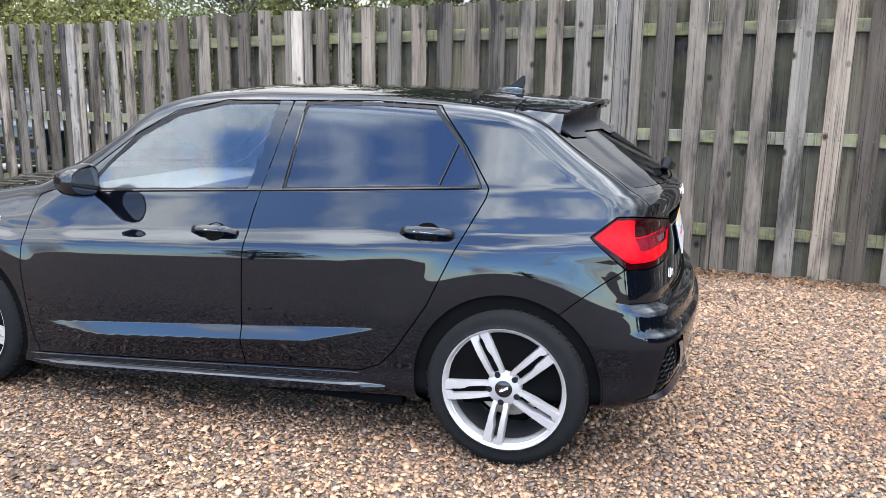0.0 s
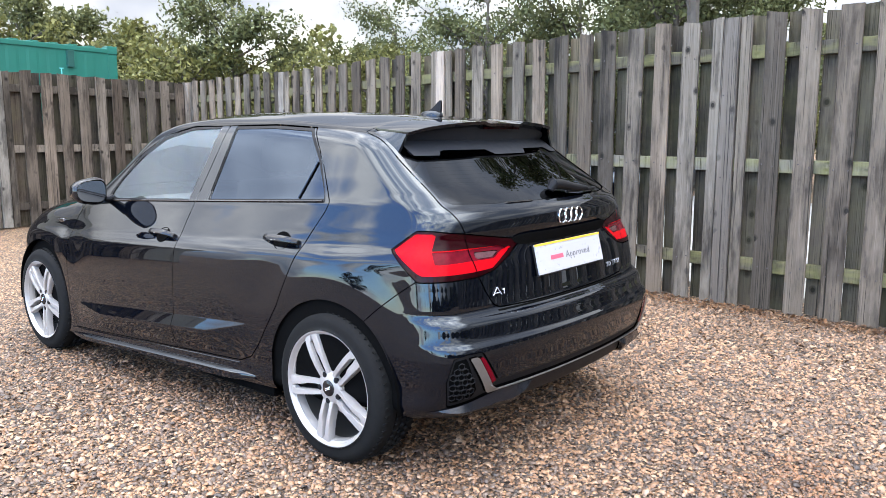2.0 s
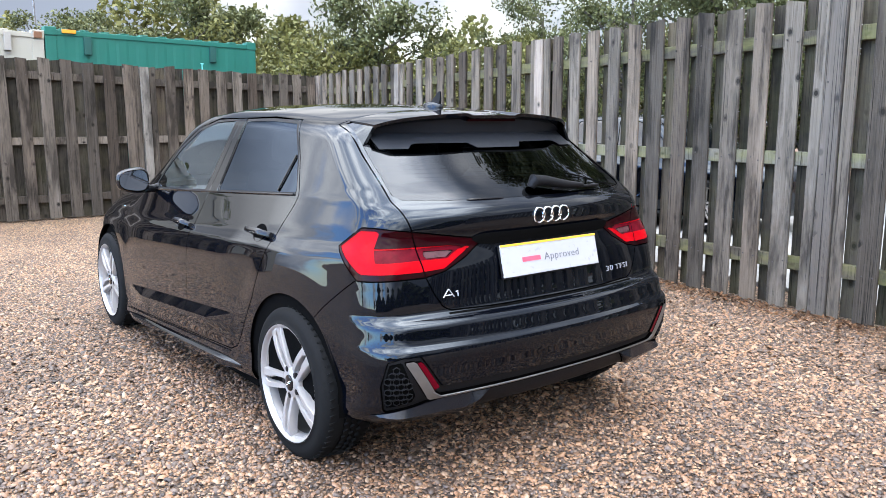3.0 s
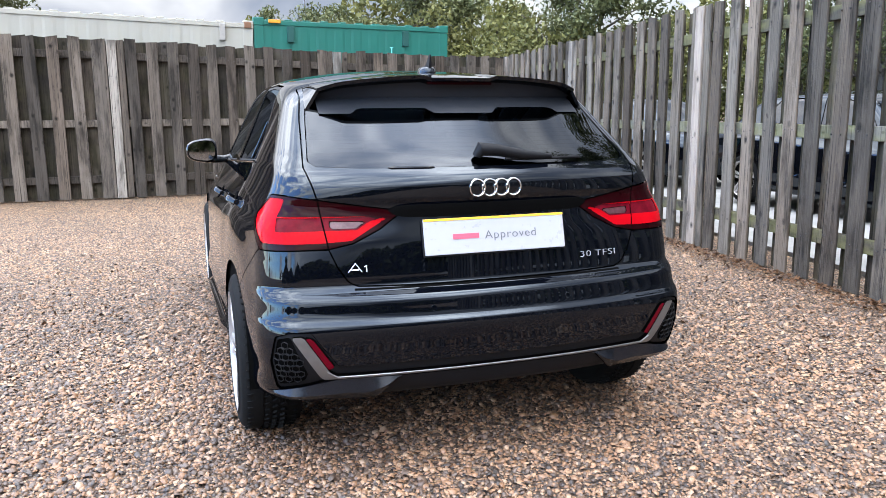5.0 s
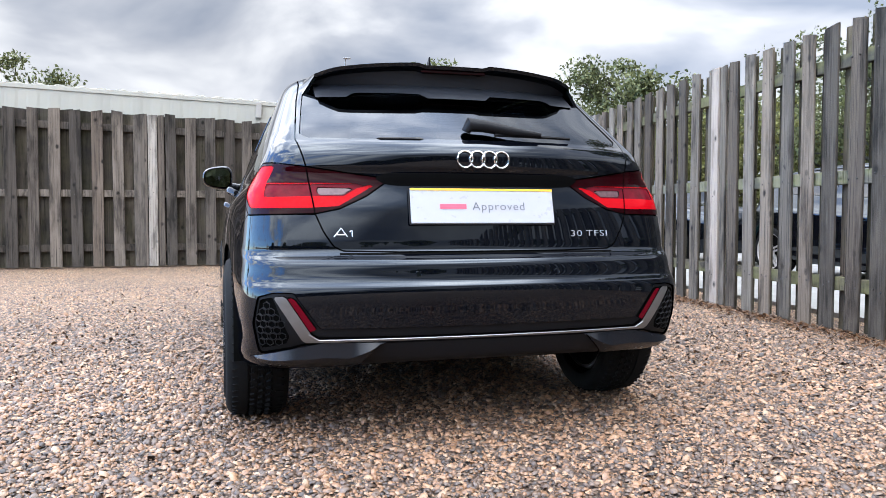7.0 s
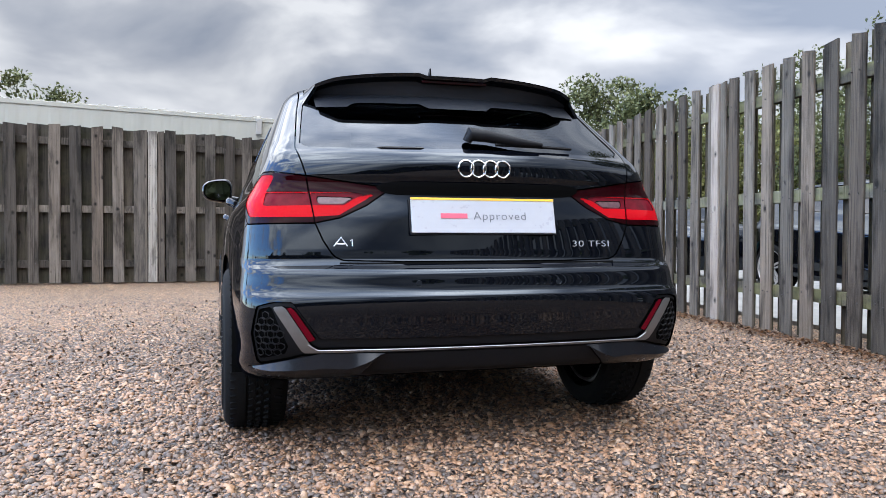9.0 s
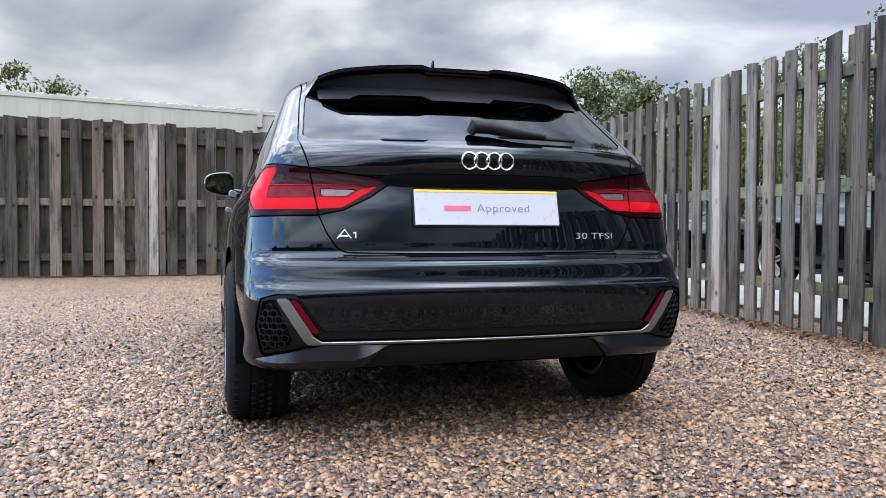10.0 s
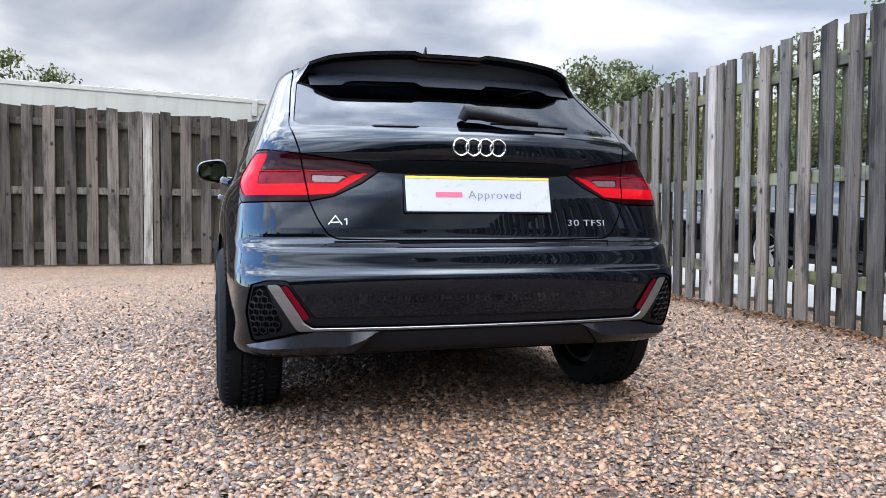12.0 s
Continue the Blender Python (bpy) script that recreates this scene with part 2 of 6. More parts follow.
def pebbles():
    k = Nodes("pea_shingle")
    g = k.add("ShaderNodeNewGeometry")
    col = k.ramp(g.outputs["Random Per Island"], *PEBBLE)
    k.tree.nodes[-1].color_ramp.interpolation = "CONSTANT"
    where = k.place()
    speck = k.noise(where, 260.0, 3.0)
    col = k.mix(1.0, col, k.ramp(speck, (0.3, (0.75, 0.73, 0.71)), (0.7, (1.15, 1.14, 1.12))), "MULTIPLY")
    patch = k.noise(where, 0.8, 5.0, 0.6)
    col = k.mix(1.0, col, k.ramp(patch, (0.3, (0.258, 0.213, 0.172)), (0.7, (0.408, 0.336, 0.273))), "MULTIPLY")
    # a wet brown patch on the stones behind the car
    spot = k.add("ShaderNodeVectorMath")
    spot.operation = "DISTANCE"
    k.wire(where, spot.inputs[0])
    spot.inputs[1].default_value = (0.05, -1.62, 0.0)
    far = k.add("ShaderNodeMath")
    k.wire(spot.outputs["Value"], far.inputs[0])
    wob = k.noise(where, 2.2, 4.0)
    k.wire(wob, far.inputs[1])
    darker = k.ramp(far.outputs[0], (0.62, (0.70, 0.55, 0.42)), (0.95, (1, 1, 1)))
    col = k.mix(1.0, col, darker, "MULTIPLY")
    k.wire(col, k.bsdf.inputs["Base Color"])
    k.bsdf.inputs["Roughness"].default_value = 0.48
    return k.mat


def steel_paint(name, colour, rust):
    """Sheet steel under old paint, with dirt runs and rust spots."""
    k = Nodes(name)
    run = k.noise(k.place((3, 3, 0.35)), 1.0, 6.0, 0.6)
    spot = k.noise(k.place(), 5.0, 8.0, 0.65)
    col = k.mix(k.ramp(run, (0.45, (0, 0, 0)), (0.75, (0.35,) * 3)), tuple(colour), tuple(c * 0.55 for c in colour))
    col = k.mix(k.ramp(spot, (0.66, (0, 0, 0)), (0.72, (rust,) * 3)), col, (0.16, 0.07, 0.03))
    k.wire(col, k.bsdf.inputs["Base Color"])
    k.bsdf.inputs["Roughness"].default_value = 0.5
    return k.mat


def leaves(name, dark, light):
    k = Nodes(name)
    g = k.add("ShaderNodeNewGeometry")
    col = k.ramp(g.outputs["Random Per Island"], (0.0, dark), (0.6, light), (1.0, tuple(c * 1.2 for c in light)))
    k.wire(col, k.bsdf.inputs["Base Color"])
    k.bsdf.inputs["Roughness"].default_value = 0.6
    k.bsdf.inputs["Specular IOR Level"].default_value = 0.22
    thin = k.add("ShaderNodeBsdfTranslucent")
    k.wire(col, thin.inputs["Color"])
    m = k.add("ShaderNodeMixShader", Fac=0.22)
    k.wire(k.bsdf.outputs[0], m.inputs[1])
    k.wire(thin.outputs[0], m.inputs[2])
    k.wire(m.outputs[0], k.out.inputs["Surface"])
    return k.mat


PAINT = paint_black()
GLOSS_BLACK = plain("gloss_black_plastic", (0.006, 0.006, 0.007), 0.08, spec=0.34)
SATIN_BLACK = plain("satin_black_plastic", (0.006, 0.007, 0.0095), 0.24, spec=0.3)
SPOILER_BLACK = plain("moulded_black_plastic", (0.012, 0.0135, 0.017), 0.45, spec=0.2)
MATT_BLACK = plain("black_plastic", (0.006, 0.006, 0.007), 0.5, spec=0.14, bump=0.0006, scale=300.0)
SHELL_BLACK = plain("dark_underbody", (0.003, 0.003, 0.003), 0.8, spec=0.01)
PRIVACY = glass("privacy_glass", (0.02, 0.024, 0.03), 1.50, (0.56, 0.69, 0.90))
HEATED = glass("rear_window_glass", (0.02, 0.024, 0.03), 1.47, (0.60, 0.635, 0.69))
CLEAR = glass("tinted_glass", (0.82, 0.88, 0.87), 1.6, (0.74, 0.86, 0.98))
RUBBER = plain("tyre_rubber", (0.0075, 0.0075, 0.0075), 0.75, spec=0.07, grain=0.25, scale=60.0, bump=0.001)
ALLOY = plain("silver_alloy", (0.34, 0.322, 0.31), 0.32, metal=0.42, grain=0.04)
DARK_ALLOY = plain("dark_barrel_metal", (0.06, 0.058, 0.055), 0.5, metal=0.6)
STEEL = plain("brake_steel", (0.34, 0.33, 0.32), 0.38, metal=1.0, grain=0.2)
CHROME = plain("chrome", (0.85, 0.86, 0.88), 0.08, metal=1.0, grain=0.02)
SATIN = plain("satin_grey_trim", (0.17, 0.165, 0.16), 0.34, metal=0.7)
RED_LENS = plain("red_lamp_lens", (0.34, 0.0016, 0.0055), 0.05, spec=0.06, grain=0.12, scale=8.0)
RED_DEEP = plain("smoked_red_lens", (0.011, 0.0006, 0.0014), 0.05, spec=0.09, grain=0.2, scale=14.0)
RED_GLASS = plain("red_reflector", (0.085, 0.001, 0.006), 0.08, spec=0.12)
PALE_LENS = plain("dim_red_lens", (0.085, 0.003, 0.008), 0.08, spec=0.06, grain=0.35, scale=30.0)
WHITE_LENS = plain("pale_grey_lens", (0.070, 0.026, 0.030), 0.08, grain=0.3, scale=60.0)
TRIM_METAL = plain("brushed_trim", (0.24, 0.24, 0.245), 0.34, metal=0.9)
SILVER = plain("silver_lettering", (0.56, 0.57, 0.60), 0.25, metal=0.6, grain=0.02)
PLATE_WHITE = plain("white_plate", (0.345, 0.345, 0.36), 0.3, grain=0.02)
PLATE_YELLOW = plain("amber_strip", (0.75, 0.42, 0.03), 0.35, grain=0.03)
INK_RED = plain("red_print", (0.55, 0.075, 0.12), 0.5)
INK_GREY = plain("grey_print", (0.11, 0.11, 0.12), 0.5)
MIRROR = plain("mirror_silver", (0.25, 0.27, 0.30), 0.02, metal=1.0, grain=0.01)
COVER = plain("pale_seat_cover", (0.50, 0.53, 0.55), 0.35, grain=0.15, scale=9.0)
FABRIC = plain("dark_grey_fabric", (0.05, 0.05, 0.055), 0.9, grain=0.2, scale=200.0)
DASH = plain("grey_dashboard", (0.09, 0.09, 0.095), 0.6)
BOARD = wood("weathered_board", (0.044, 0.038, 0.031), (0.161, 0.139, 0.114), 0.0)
# greener copy of the board, darkened for the shade behind the outer row
BOARD_INNER = wood("shaded_inner_board", (0.029, 0.024, 0.019), (0.086, 0.074, 0.057), 0.12)
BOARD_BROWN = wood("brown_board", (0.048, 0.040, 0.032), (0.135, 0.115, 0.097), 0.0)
# the brown wood again, with the recess shade put into its colour
BOARD_BROWN_INNER = wood("shaded_brown_board", (0.022, 0.019, 0.016), (0.055, 0.048, 0.042), 0.08)
POST = wood("pale_post", (0.135, 0.121, 0.106), (0.262, 0.240, 0.214), 0.0)
RAIL = wood("mossy_rail", (0.055, 0.051, 0.039), (0.116, 0.107, 0.087), 0.5)
NAIL = plain("rusty_nail", (0.035, 0.028, 0.025), 0.7)
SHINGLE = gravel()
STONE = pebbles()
CREAM = steel_paint("cream_steel", (0.335, 0.318, 0.265), 0.7)
GREEN = steel_paint("green_steel", (0.006, 0.115, 0.085), 0.25)
CONCRETE = plain("pale_concrete", (0.22, 0.215, 0.20), 0.8, grain=0.25, scale=3.0)
LITTER = leaves("dead_leaves", (0.035, 0.018, 0.010), (0.12, 0.06, 0.028))
BARK = plain("bark", (0.06, 0.05, 0.04), 0.9, grain=0.4, scale=12.0, bump=0.01)
LEAF = leaves("leaf_green", (0.038, 0.046, 0.018), (0.105, 0.112, 0.046))
LEAF_OLIVE = leaves("leaf_olive", (0.054, 0.057, 0.017), (0.138, 0.134, 0.042))


# ---- mesh helpers ----
def link_mesh(name, verts, faces, material, parent=None, label="", smooth=False, vnormals=None):
    """One mesh object from arrays of places and faces."""
    me = bpy.data.meshes.new(name)
    me.from_pydata([tuple(v) for v in verts], [], [tuple(int(i) for i in f) for f in faces])
    me.materials.append(material)
    if smooth or vnormals is not None:
        me.shade_smooth()
    if vnormals is not None:
        me.normals_split_custom_set_from_vertices([tuple(n) for n in vnormals])
    ob = new(name, me)
    if parent is not None:
        ob.parent = parent
    if label:
        tagged(ob, label)
    return ob


def part(name, bm, material, parent, label="", smooth=False):
    """Links a bmesh as one mesh object under a thing or a part."""
    me = bpy.data.meshes.new(name)
    bmesh.ops.recalc_face_normals(bm, faces=bm.faces)
    bm.to_mesh(me)
    bm.free()
    me.materials.append(material)
    if smooth:
        me.shade_smooth()
        me.set_sharp_from_angle(angle=radians(38))
    ob = new(name, me)
    if parent is not None:
        ob.parent = parent
    if label:
        tagged(ob, label)
    return ob


def add_box(bm, lo, hi, bevel=0.0, m=None):
    """A box between two corners, with its edges broken."""
    size = [b - a for a, b in zip(lo, hi)]
    mid = [(a + b) / 2 for a, b in zip(lo, hi)]
    made = bmesh.ops.create_cube(bm, size=1.0, matrix=Matrix.LocRotScale(mid, None, size))
    verts = made["verts"]
    if bevel:
        edges = list({e for v in verts for e in v.link_edges})
        out = bmesh.ops.bevel(bm, geom=edges, offset=bevel, segments=2, affect="EDGES", profile=0.6)
        verts = list({v for f in out["faces"] for v in f.verts} | {v for v in verts if v.is_valid})
    if m is not None:
        bmesh.ops.transform(bm, matrix=m, verts=verts)
    return verts


def add_tube(bm, points, radius, sides=8, closed=False):
    """A round bar along points; radius: one number, or one for each point."""
    points = [Vector(p) for p in points]
    radii = radius if isinstance(radius, (list, tuple)) else [radius] * len(points)
    rings = []
    for i, p in enumerate(points):
        a = points[i - 1] if i or closed else p
        b = points[(i + 1) % len(points)] if i + 1 < len(points) or closed else p
        way = (b - a).normalized()
        side = way.cross(Vector((0, 0, 1)) if abs(way.z) < 0.9 else Vector((1, 0, 0))).normalized()
        up = side.cross(way)
        rings.append([bm.verts.new(p + radii[i] * (math.cos(w) * side + math.sin(w) * up)) for w in np.linspace(0, 2 * math.pi, sides, endpoint=False)])
    for i in range(len(rings) if closed else len(rings) - 1):
        a, b = rings[i], rings[(i + 1) % len(rings)]
        for j in range(sides):
            bm.faces.new((a[j], a[(j + 1) % sides], b[(j + 1) % sides], b[j]))
    if not closed:
        bm.faces.new(rings[0][::-1])
        bm.faces.new(rings[-1])


def add_lathe(bm, profile, steps=64, m=None):
    """Turns a profile of (radius, along) pairs about the x axis."""
    rings = []
    for k in range(steps):
        a = 2 * math.pi * k / steps
        rings.append([bm.verts.new((x, r * math.cos(a), r * math.sin(a))) for r, x in profile])
    for k in range(steps):
        p, q = rings[k], rings[(k + 1) % steps]
        for j in range(len(profile) - 1):
            bm.faces.new((p[j], q[j], q[j + 1], p[j + 1]))
    if m is not None:
        bmesh.ops.transform(bm, matrix=m, verts=[v for r in rings for v in r])


# ---- ground ----
def fence_x(y):
    """The face of the side fence, which runs askew to the parked car."""
    return 3.307 + 0.0926 * np.clip(np.asarray(y, float), -15, 15)


def ground_z(x, y):
    """The shingle falls a few centimetres towards the foot of the side fence."""
    k = np.clip((np.asarray(x, float) - fence_x(y) + 1.1) / 1.0, 0, 1)
    return -0.07 * k * k * (3 - 2 * k)


g_xs = [-300, -120, -60, -30, -15, -8, -4, 0, *np.linspace(2.1, 3.3, 13), 3.6, 4, 8, 15, 30, 60, 120, 300]
g_ys = [-300, -120, -60, -30, -15, -8, -4, 0, 4, 8, 15, 30, 60, 120, 300]
g_at = [(float(x + (fence_x(y) - 3.307 if 2 < x < 5 else 0.0)), y) for y in g_ys for x in g_xs]
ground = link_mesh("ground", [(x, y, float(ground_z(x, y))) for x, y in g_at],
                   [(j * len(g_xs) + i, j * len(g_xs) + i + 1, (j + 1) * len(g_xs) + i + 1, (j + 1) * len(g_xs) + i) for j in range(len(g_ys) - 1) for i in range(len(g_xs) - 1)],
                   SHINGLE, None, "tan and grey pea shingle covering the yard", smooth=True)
tagged(ground, category="gravel", kind="structure")


# a pale concrete yard beyond the side fence
bm = bmesh.new()
for v in add_box(bm, (3.85, -14.0, -0.12), (12.5, 13.0, -0.030), 0.004):
    v.co.x += 0.0926 * v.co.y
tagged(part("pavement", bm, CONCRETE, None, "pale concrete yard beyond the side fence"), category="pavement", kind="structure")


# ---- fences ----
def board_mesh(name, width, thick, height, top_cut, seed):
    """An upright board with broken edges, a worn top and a slight warp, standing on z = 0 and facing -y."""
    rng = random.Random(seed)
    bm = bmesh.new()
    rows = []
    twist, bend = rng.uniform(-0.004, 0.004), rng.uniform(-0.006, 0.006)
    for z in (0.0, 0.35, 0.7, 1.0):
        dx = bend * math.sin(z * 3.0)
        c = 0.004
        ring = ((-width / 2 + c, 0), (width / 2 - c, 0), (width / 2, c), (width / 2, thick - c), (width / 2 - c, thick), (-width / 2 + c, thick), (-width / 2, thick - c), (-width / 2, c))
        rows.append([bm.verts.new((x + dx, y + twist * (z - 0.5) * x / width * 2, z * height + (top_cut * x / width if z == 1.0 else 0))) for x, y in ring])
    for a, b in zip(rows, rows[1:]):
        for j in range(8):
            bm.faces.new((a[j], a[(j + 1) % 8], b[(j + 1) % 8], b[j]))
    bm.faces.new(rows[0][::-1])
    bm.faces.new(rows[-1])
    bmesh.ops.recalc_face_normals(bm, faces=bm.faces)
    me = bpy.data.meshes.new(name)
    bm.to_mesh(me)
    bm.free()
    return me


def build_fence(name, origin, turn, length, bays, width, tops, posts, seed, label, outer, inner, spare, timber, rail_label, rails=(0.29, 1.07, -0.20)):
    """A hit-and-miss fence along its local x, seen from -y. tops: (along, height) pairs; bays: (first board, pitch, count); rails: heights, the last below the top."""
    rng = random.Random(seed)
    fence = new(name)
    fence.matrix_world = pose(*origin, 0, 0, turn)
    tagged(fence, label, "fence", kind="structure")
    along = [t[0] for t in tops]
    heights = [t[1] for t in tops]
    shapes, hidden = [], []
    for k in range(7):
        me = board_mesh("board", width + rng.uniform(-0.008, 0.008), 0.022, 1.0, rng.uniform(-0.012, 0.012), seed * 10 + k)
        me.materials.append(outer)
        shapes.append(me)
        # the inner row takes the wood with shade in its colour
        darker = board_mesh("board", width + spare + rng.uniform(-0.008, 0.008), 0.022, 1.0, rng.uniform(-0.012, 0.012), seed * 10 + 40 + k)
        darker.materials.append(inner)
        hidden.append(darker)

    def put(me, piece, x, y, h, lean, broad=1.0):
        ob = new(piece, me)
        ob.parent = fence
        ob.matrix_basis = Matrix.LocRotScale((x, y, 0.02), Euler((rng.uniform(-0.004, 0.004), lean, 0)), (broad, 1, h))

    nails = []
    for x, pitch in [(first + i * pitch, pitch) for first, pitch, count in bays for i in range(count)]:
        h = float(np.interp(x, along, heights)) + rng.uniform(-0.018, 0.018)
        put(rng.choice(shapes), "board", x + rng.uniform(-0.008, 0.008), -0.022, h, rng.uniform(-0.006, 0.006))
        for z in (rails[0], rails[1], h + rails[2]):
            for dx in (-0.038, 0.038):
                nails.append((x + dx + rng.uniform(-0.012, 0.012), z + rng.uniform(-0.025, 0.025)))
        h = float(np.interp(x, along, heights)) + rng.uniform(-0.03, 0.005)
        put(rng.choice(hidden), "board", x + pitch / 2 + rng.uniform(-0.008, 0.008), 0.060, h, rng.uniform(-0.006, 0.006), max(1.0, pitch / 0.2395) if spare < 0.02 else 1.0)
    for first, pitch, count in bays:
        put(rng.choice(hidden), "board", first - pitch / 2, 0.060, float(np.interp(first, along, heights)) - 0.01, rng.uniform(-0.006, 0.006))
    me = board_mesh("post", 0.125, 0.11, 1.0, 0.0, seed + 500)
    me.materials.append(POST)
    side = board_mesh("board", 0.085, 0.022, 1.0, 0.006, seed + 501)
    side.materials.append(outer)
    for p in posts:
        h = float(np.interp(p, along, heights)) - 0.01
        put(me, "post", p, -0.03, h, 0.0)
        put(side, "board", p - 0.115, -0.020, h + 0.008, 0.0)
        put(side, "board", p + 0.118, -0.016, h, 0.0)
    for p in posts:
        for z in (0.3, 1.05, 1.7):
            nails.append((p + rng.uniform(-0.04, 0.04), z + rng.uniform(-0.05, 0.05)))
    ring = [(0.0055 * math.cos(w), 0.0055 * math.sin(w)) for w in np.linspace(0, 2 * math.pi, 8, endpoint=False)]
    front = [(x + a, -0.0280 - (0.0065 if min(abs(x - p) for p in posts) < 0.06 else 0.0), z + b) for x, z in nails for a, b in ring]
    heads = link_mesh("nail_heads", front + [(x, y + 0.012, z) for x, y, z in front],
                      [range(8 * i, 8 * i + 8) for i in range(len(nails))]
                      + [(8 * i + j, 8 * i + (j + 1) % 8, 8 * (i + len(nails)) + (j + 1) % 8, 8 * (i + len(nails)) + j) for i in range(len(nails)) for j in range(8)], NAIL, fence, "small rusty nail heads")
    tagged(heads, kind="stuff")
    for lift in rails:
        bm = bmesh.new()
        edges = [0.0, *posts, length]
        for a, b in zip(edges, edges[1:]):
            if b - a < 0.2:
                continue
            za, zb = [(float(np.interp(e, along, heights)) + lift) if lift < 0 else lift for e in (a, b)]
            vs = add_box(bm, (a + 0.05, 0.0015, -0.05), (b - 0.05, 0.0585, 0.05), 0.006)
            for v in vs:
                v.co.z += za + (zb - za) * (v.co.x - a) / (b - a)
        part("rail", bm, timber, fence, rail_label)
    return fence


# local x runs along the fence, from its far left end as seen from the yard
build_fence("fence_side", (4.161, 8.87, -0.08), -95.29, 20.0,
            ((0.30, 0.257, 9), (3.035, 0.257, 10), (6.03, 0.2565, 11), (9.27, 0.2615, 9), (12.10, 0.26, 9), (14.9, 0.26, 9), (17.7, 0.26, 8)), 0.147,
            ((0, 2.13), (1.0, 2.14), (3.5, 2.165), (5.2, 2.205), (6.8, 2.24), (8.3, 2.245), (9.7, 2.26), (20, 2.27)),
            (0.06, 2.70, 5.74, 8.93, 11.80, 14.6, 17.42), 3, "tall weathered grey-brown hit-and-miss wooden fence", BOARD, BOARD_INNER, 0.006, RAIL, "mossy horizontal rail", (0.36, 1.135, -0.26))
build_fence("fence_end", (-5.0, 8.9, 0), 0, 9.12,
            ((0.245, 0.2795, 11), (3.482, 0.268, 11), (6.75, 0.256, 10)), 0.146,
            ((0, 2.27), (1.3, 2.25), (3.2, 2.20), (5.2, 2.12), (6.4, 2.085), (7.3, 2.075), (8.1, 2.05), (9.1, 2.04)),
            (0.08, 3.22, 6.38), 5, "weathered brown hit-and-miss wooden fence with pale posts", BOARD_BROWN, BOARD_BROWN_INNER, 0.045, BOARD_BROWN, "brown horizontal rail")


# ---- shipping containers ----
def build_container(origin, lean, turn, length, h, material, label, marks):
    """A corrugated steel container; local x along its front face, which looks to -y."""
    box = new("shipping_container")
    box.matrix_world = pose(*origin, 0, lean, turn)
    tagged(box, label, "container", group="shipping containers behind the fence")
    w = 2.44
    bm = bmesh.new()
    pitch = 0.28
    n = int((length - 0.3) / pitch)
    for y, sign in ((0.0, 1), (w, -1)):
        xs = []
        for i in range(n):
            x = 0.15 + i * pitch
            xs += [(x, 0.012), (x + 0.10, 0.012), (x + 0.14, 0.0165), (x + 0.24, 0.0165)]
        xs.append((length - 0.15, 0.012))
        low = [bm.verts.new((x, y + sign * d, 0.16)) for x, d in xs]
        top = [bm.verts.new((x, y + sign * d, h - 0.11)) for x, d in xs]
        for i in range(len(xs) - 1):
            bm.faces.new((low[i], low[i + 1], top[i + 1], top[i]))
    for x in (0.03, length - 0.03):
        bm.faces.new([bm.verts.new(p) for p in ((x, 0.05, 0.16), (x, w - 0.05, 0.16), (x, w - 0.05, h - 0.1), (x, 0.05, h - 0.1))])
    part("panel", bm, material, box)
    for name, lo, hi in (("top_rail", (0.15, 0, h - 0.11), (length - 0.15, 0.07, h - 0.04)), ("bottom_rail", (0.15, 0, 0.04), (length - 0.15, 0.07, 0.16)),
                         ("top_rail", (0.15, w - 0.07, h - 0.11), (length - 0.15, w, h - 0.04)), ("bottom_rail", (0.15, w - 0.07, 0.04), (length - 0.15, w, 0.16))):
        bm = bmesh.new()
        add_box(bm, lo, hi, 0.008)
        part(name, bm, material, box)
    for x in (0.0, length - 0.15):
        for y in (0.0, w - 0.15):
            bm = bmesh.new()
            add_box(bm, (x, y, 0.12), (x + 0.15, y + 0.15, h - 0.12), 0.01)
            part("corner_post", bm, material, box)
            for z in (0.0, h - 0.12):
                bm = bmesh.new()
                add_box(bm, (x - 0.004, y - 0.008, z), (x + 0.154, y + 0.158, z + 0.12), 0.012)
                part("corner_casting", bm, material, box)
    bm = bmesh.new()
    add_box(bm, (0.1, 0.05, h - 0.06), (length - 0.1, w - 0.05, h - 0.035))
    for i in range(n):
        x = 0.2 + i * pitch
        add_box(bm, (x, 0.06, h - 0.034), (x + 0.12, w - 0.06, h - 0.014), 0.006)
    part("roof", bm, material, box)
    for x, z, sx, sz, mat in marks:
        bm = bmesh.new()
        add_box(bm, (x, -0.03, z), (x + sx, 0.04, z + sz), 0.006)
        part("vent" if sz > 0.1 else "marking", bm, mat, box)
    return box


# the ground behind the fence falls towards the east, and the containers with it
build_container((-5.95, 9.31, 0.0), 2.0, 0.0, 6.06, 2.775, CREAM, "cream painted corrugated shipping container behind the fence",
                ((5.57, 2.47, 0.085, 0.24, plain("grey_vent", (0.30, 0.28, 0.25), 0.7)), (5.93, 2.665, 0.10, 0.085, plain("rust_stain", (0.17, 0.08, 0.04), 0.8))))
build_container((0.18, 9.31, 0.0), 0.7, 2.5, 3.15, 2.625, GREEN, "dark green corrugated shipping container behind the fence",
                ((0.50, 2.27, 0.10, 0.24, plain("green_vent", (0.004, 0.06, 0.05), 0.6)), (2.36, 2.27, 0.10, 0.24, plain("green_vent", (0.004, 0.06, 0.05), 0.6)),
                 (0.22, 2.545, 0.18, 0.05, plain("orange_mark", (0.75, 0.28, 0.02), 0.5))))


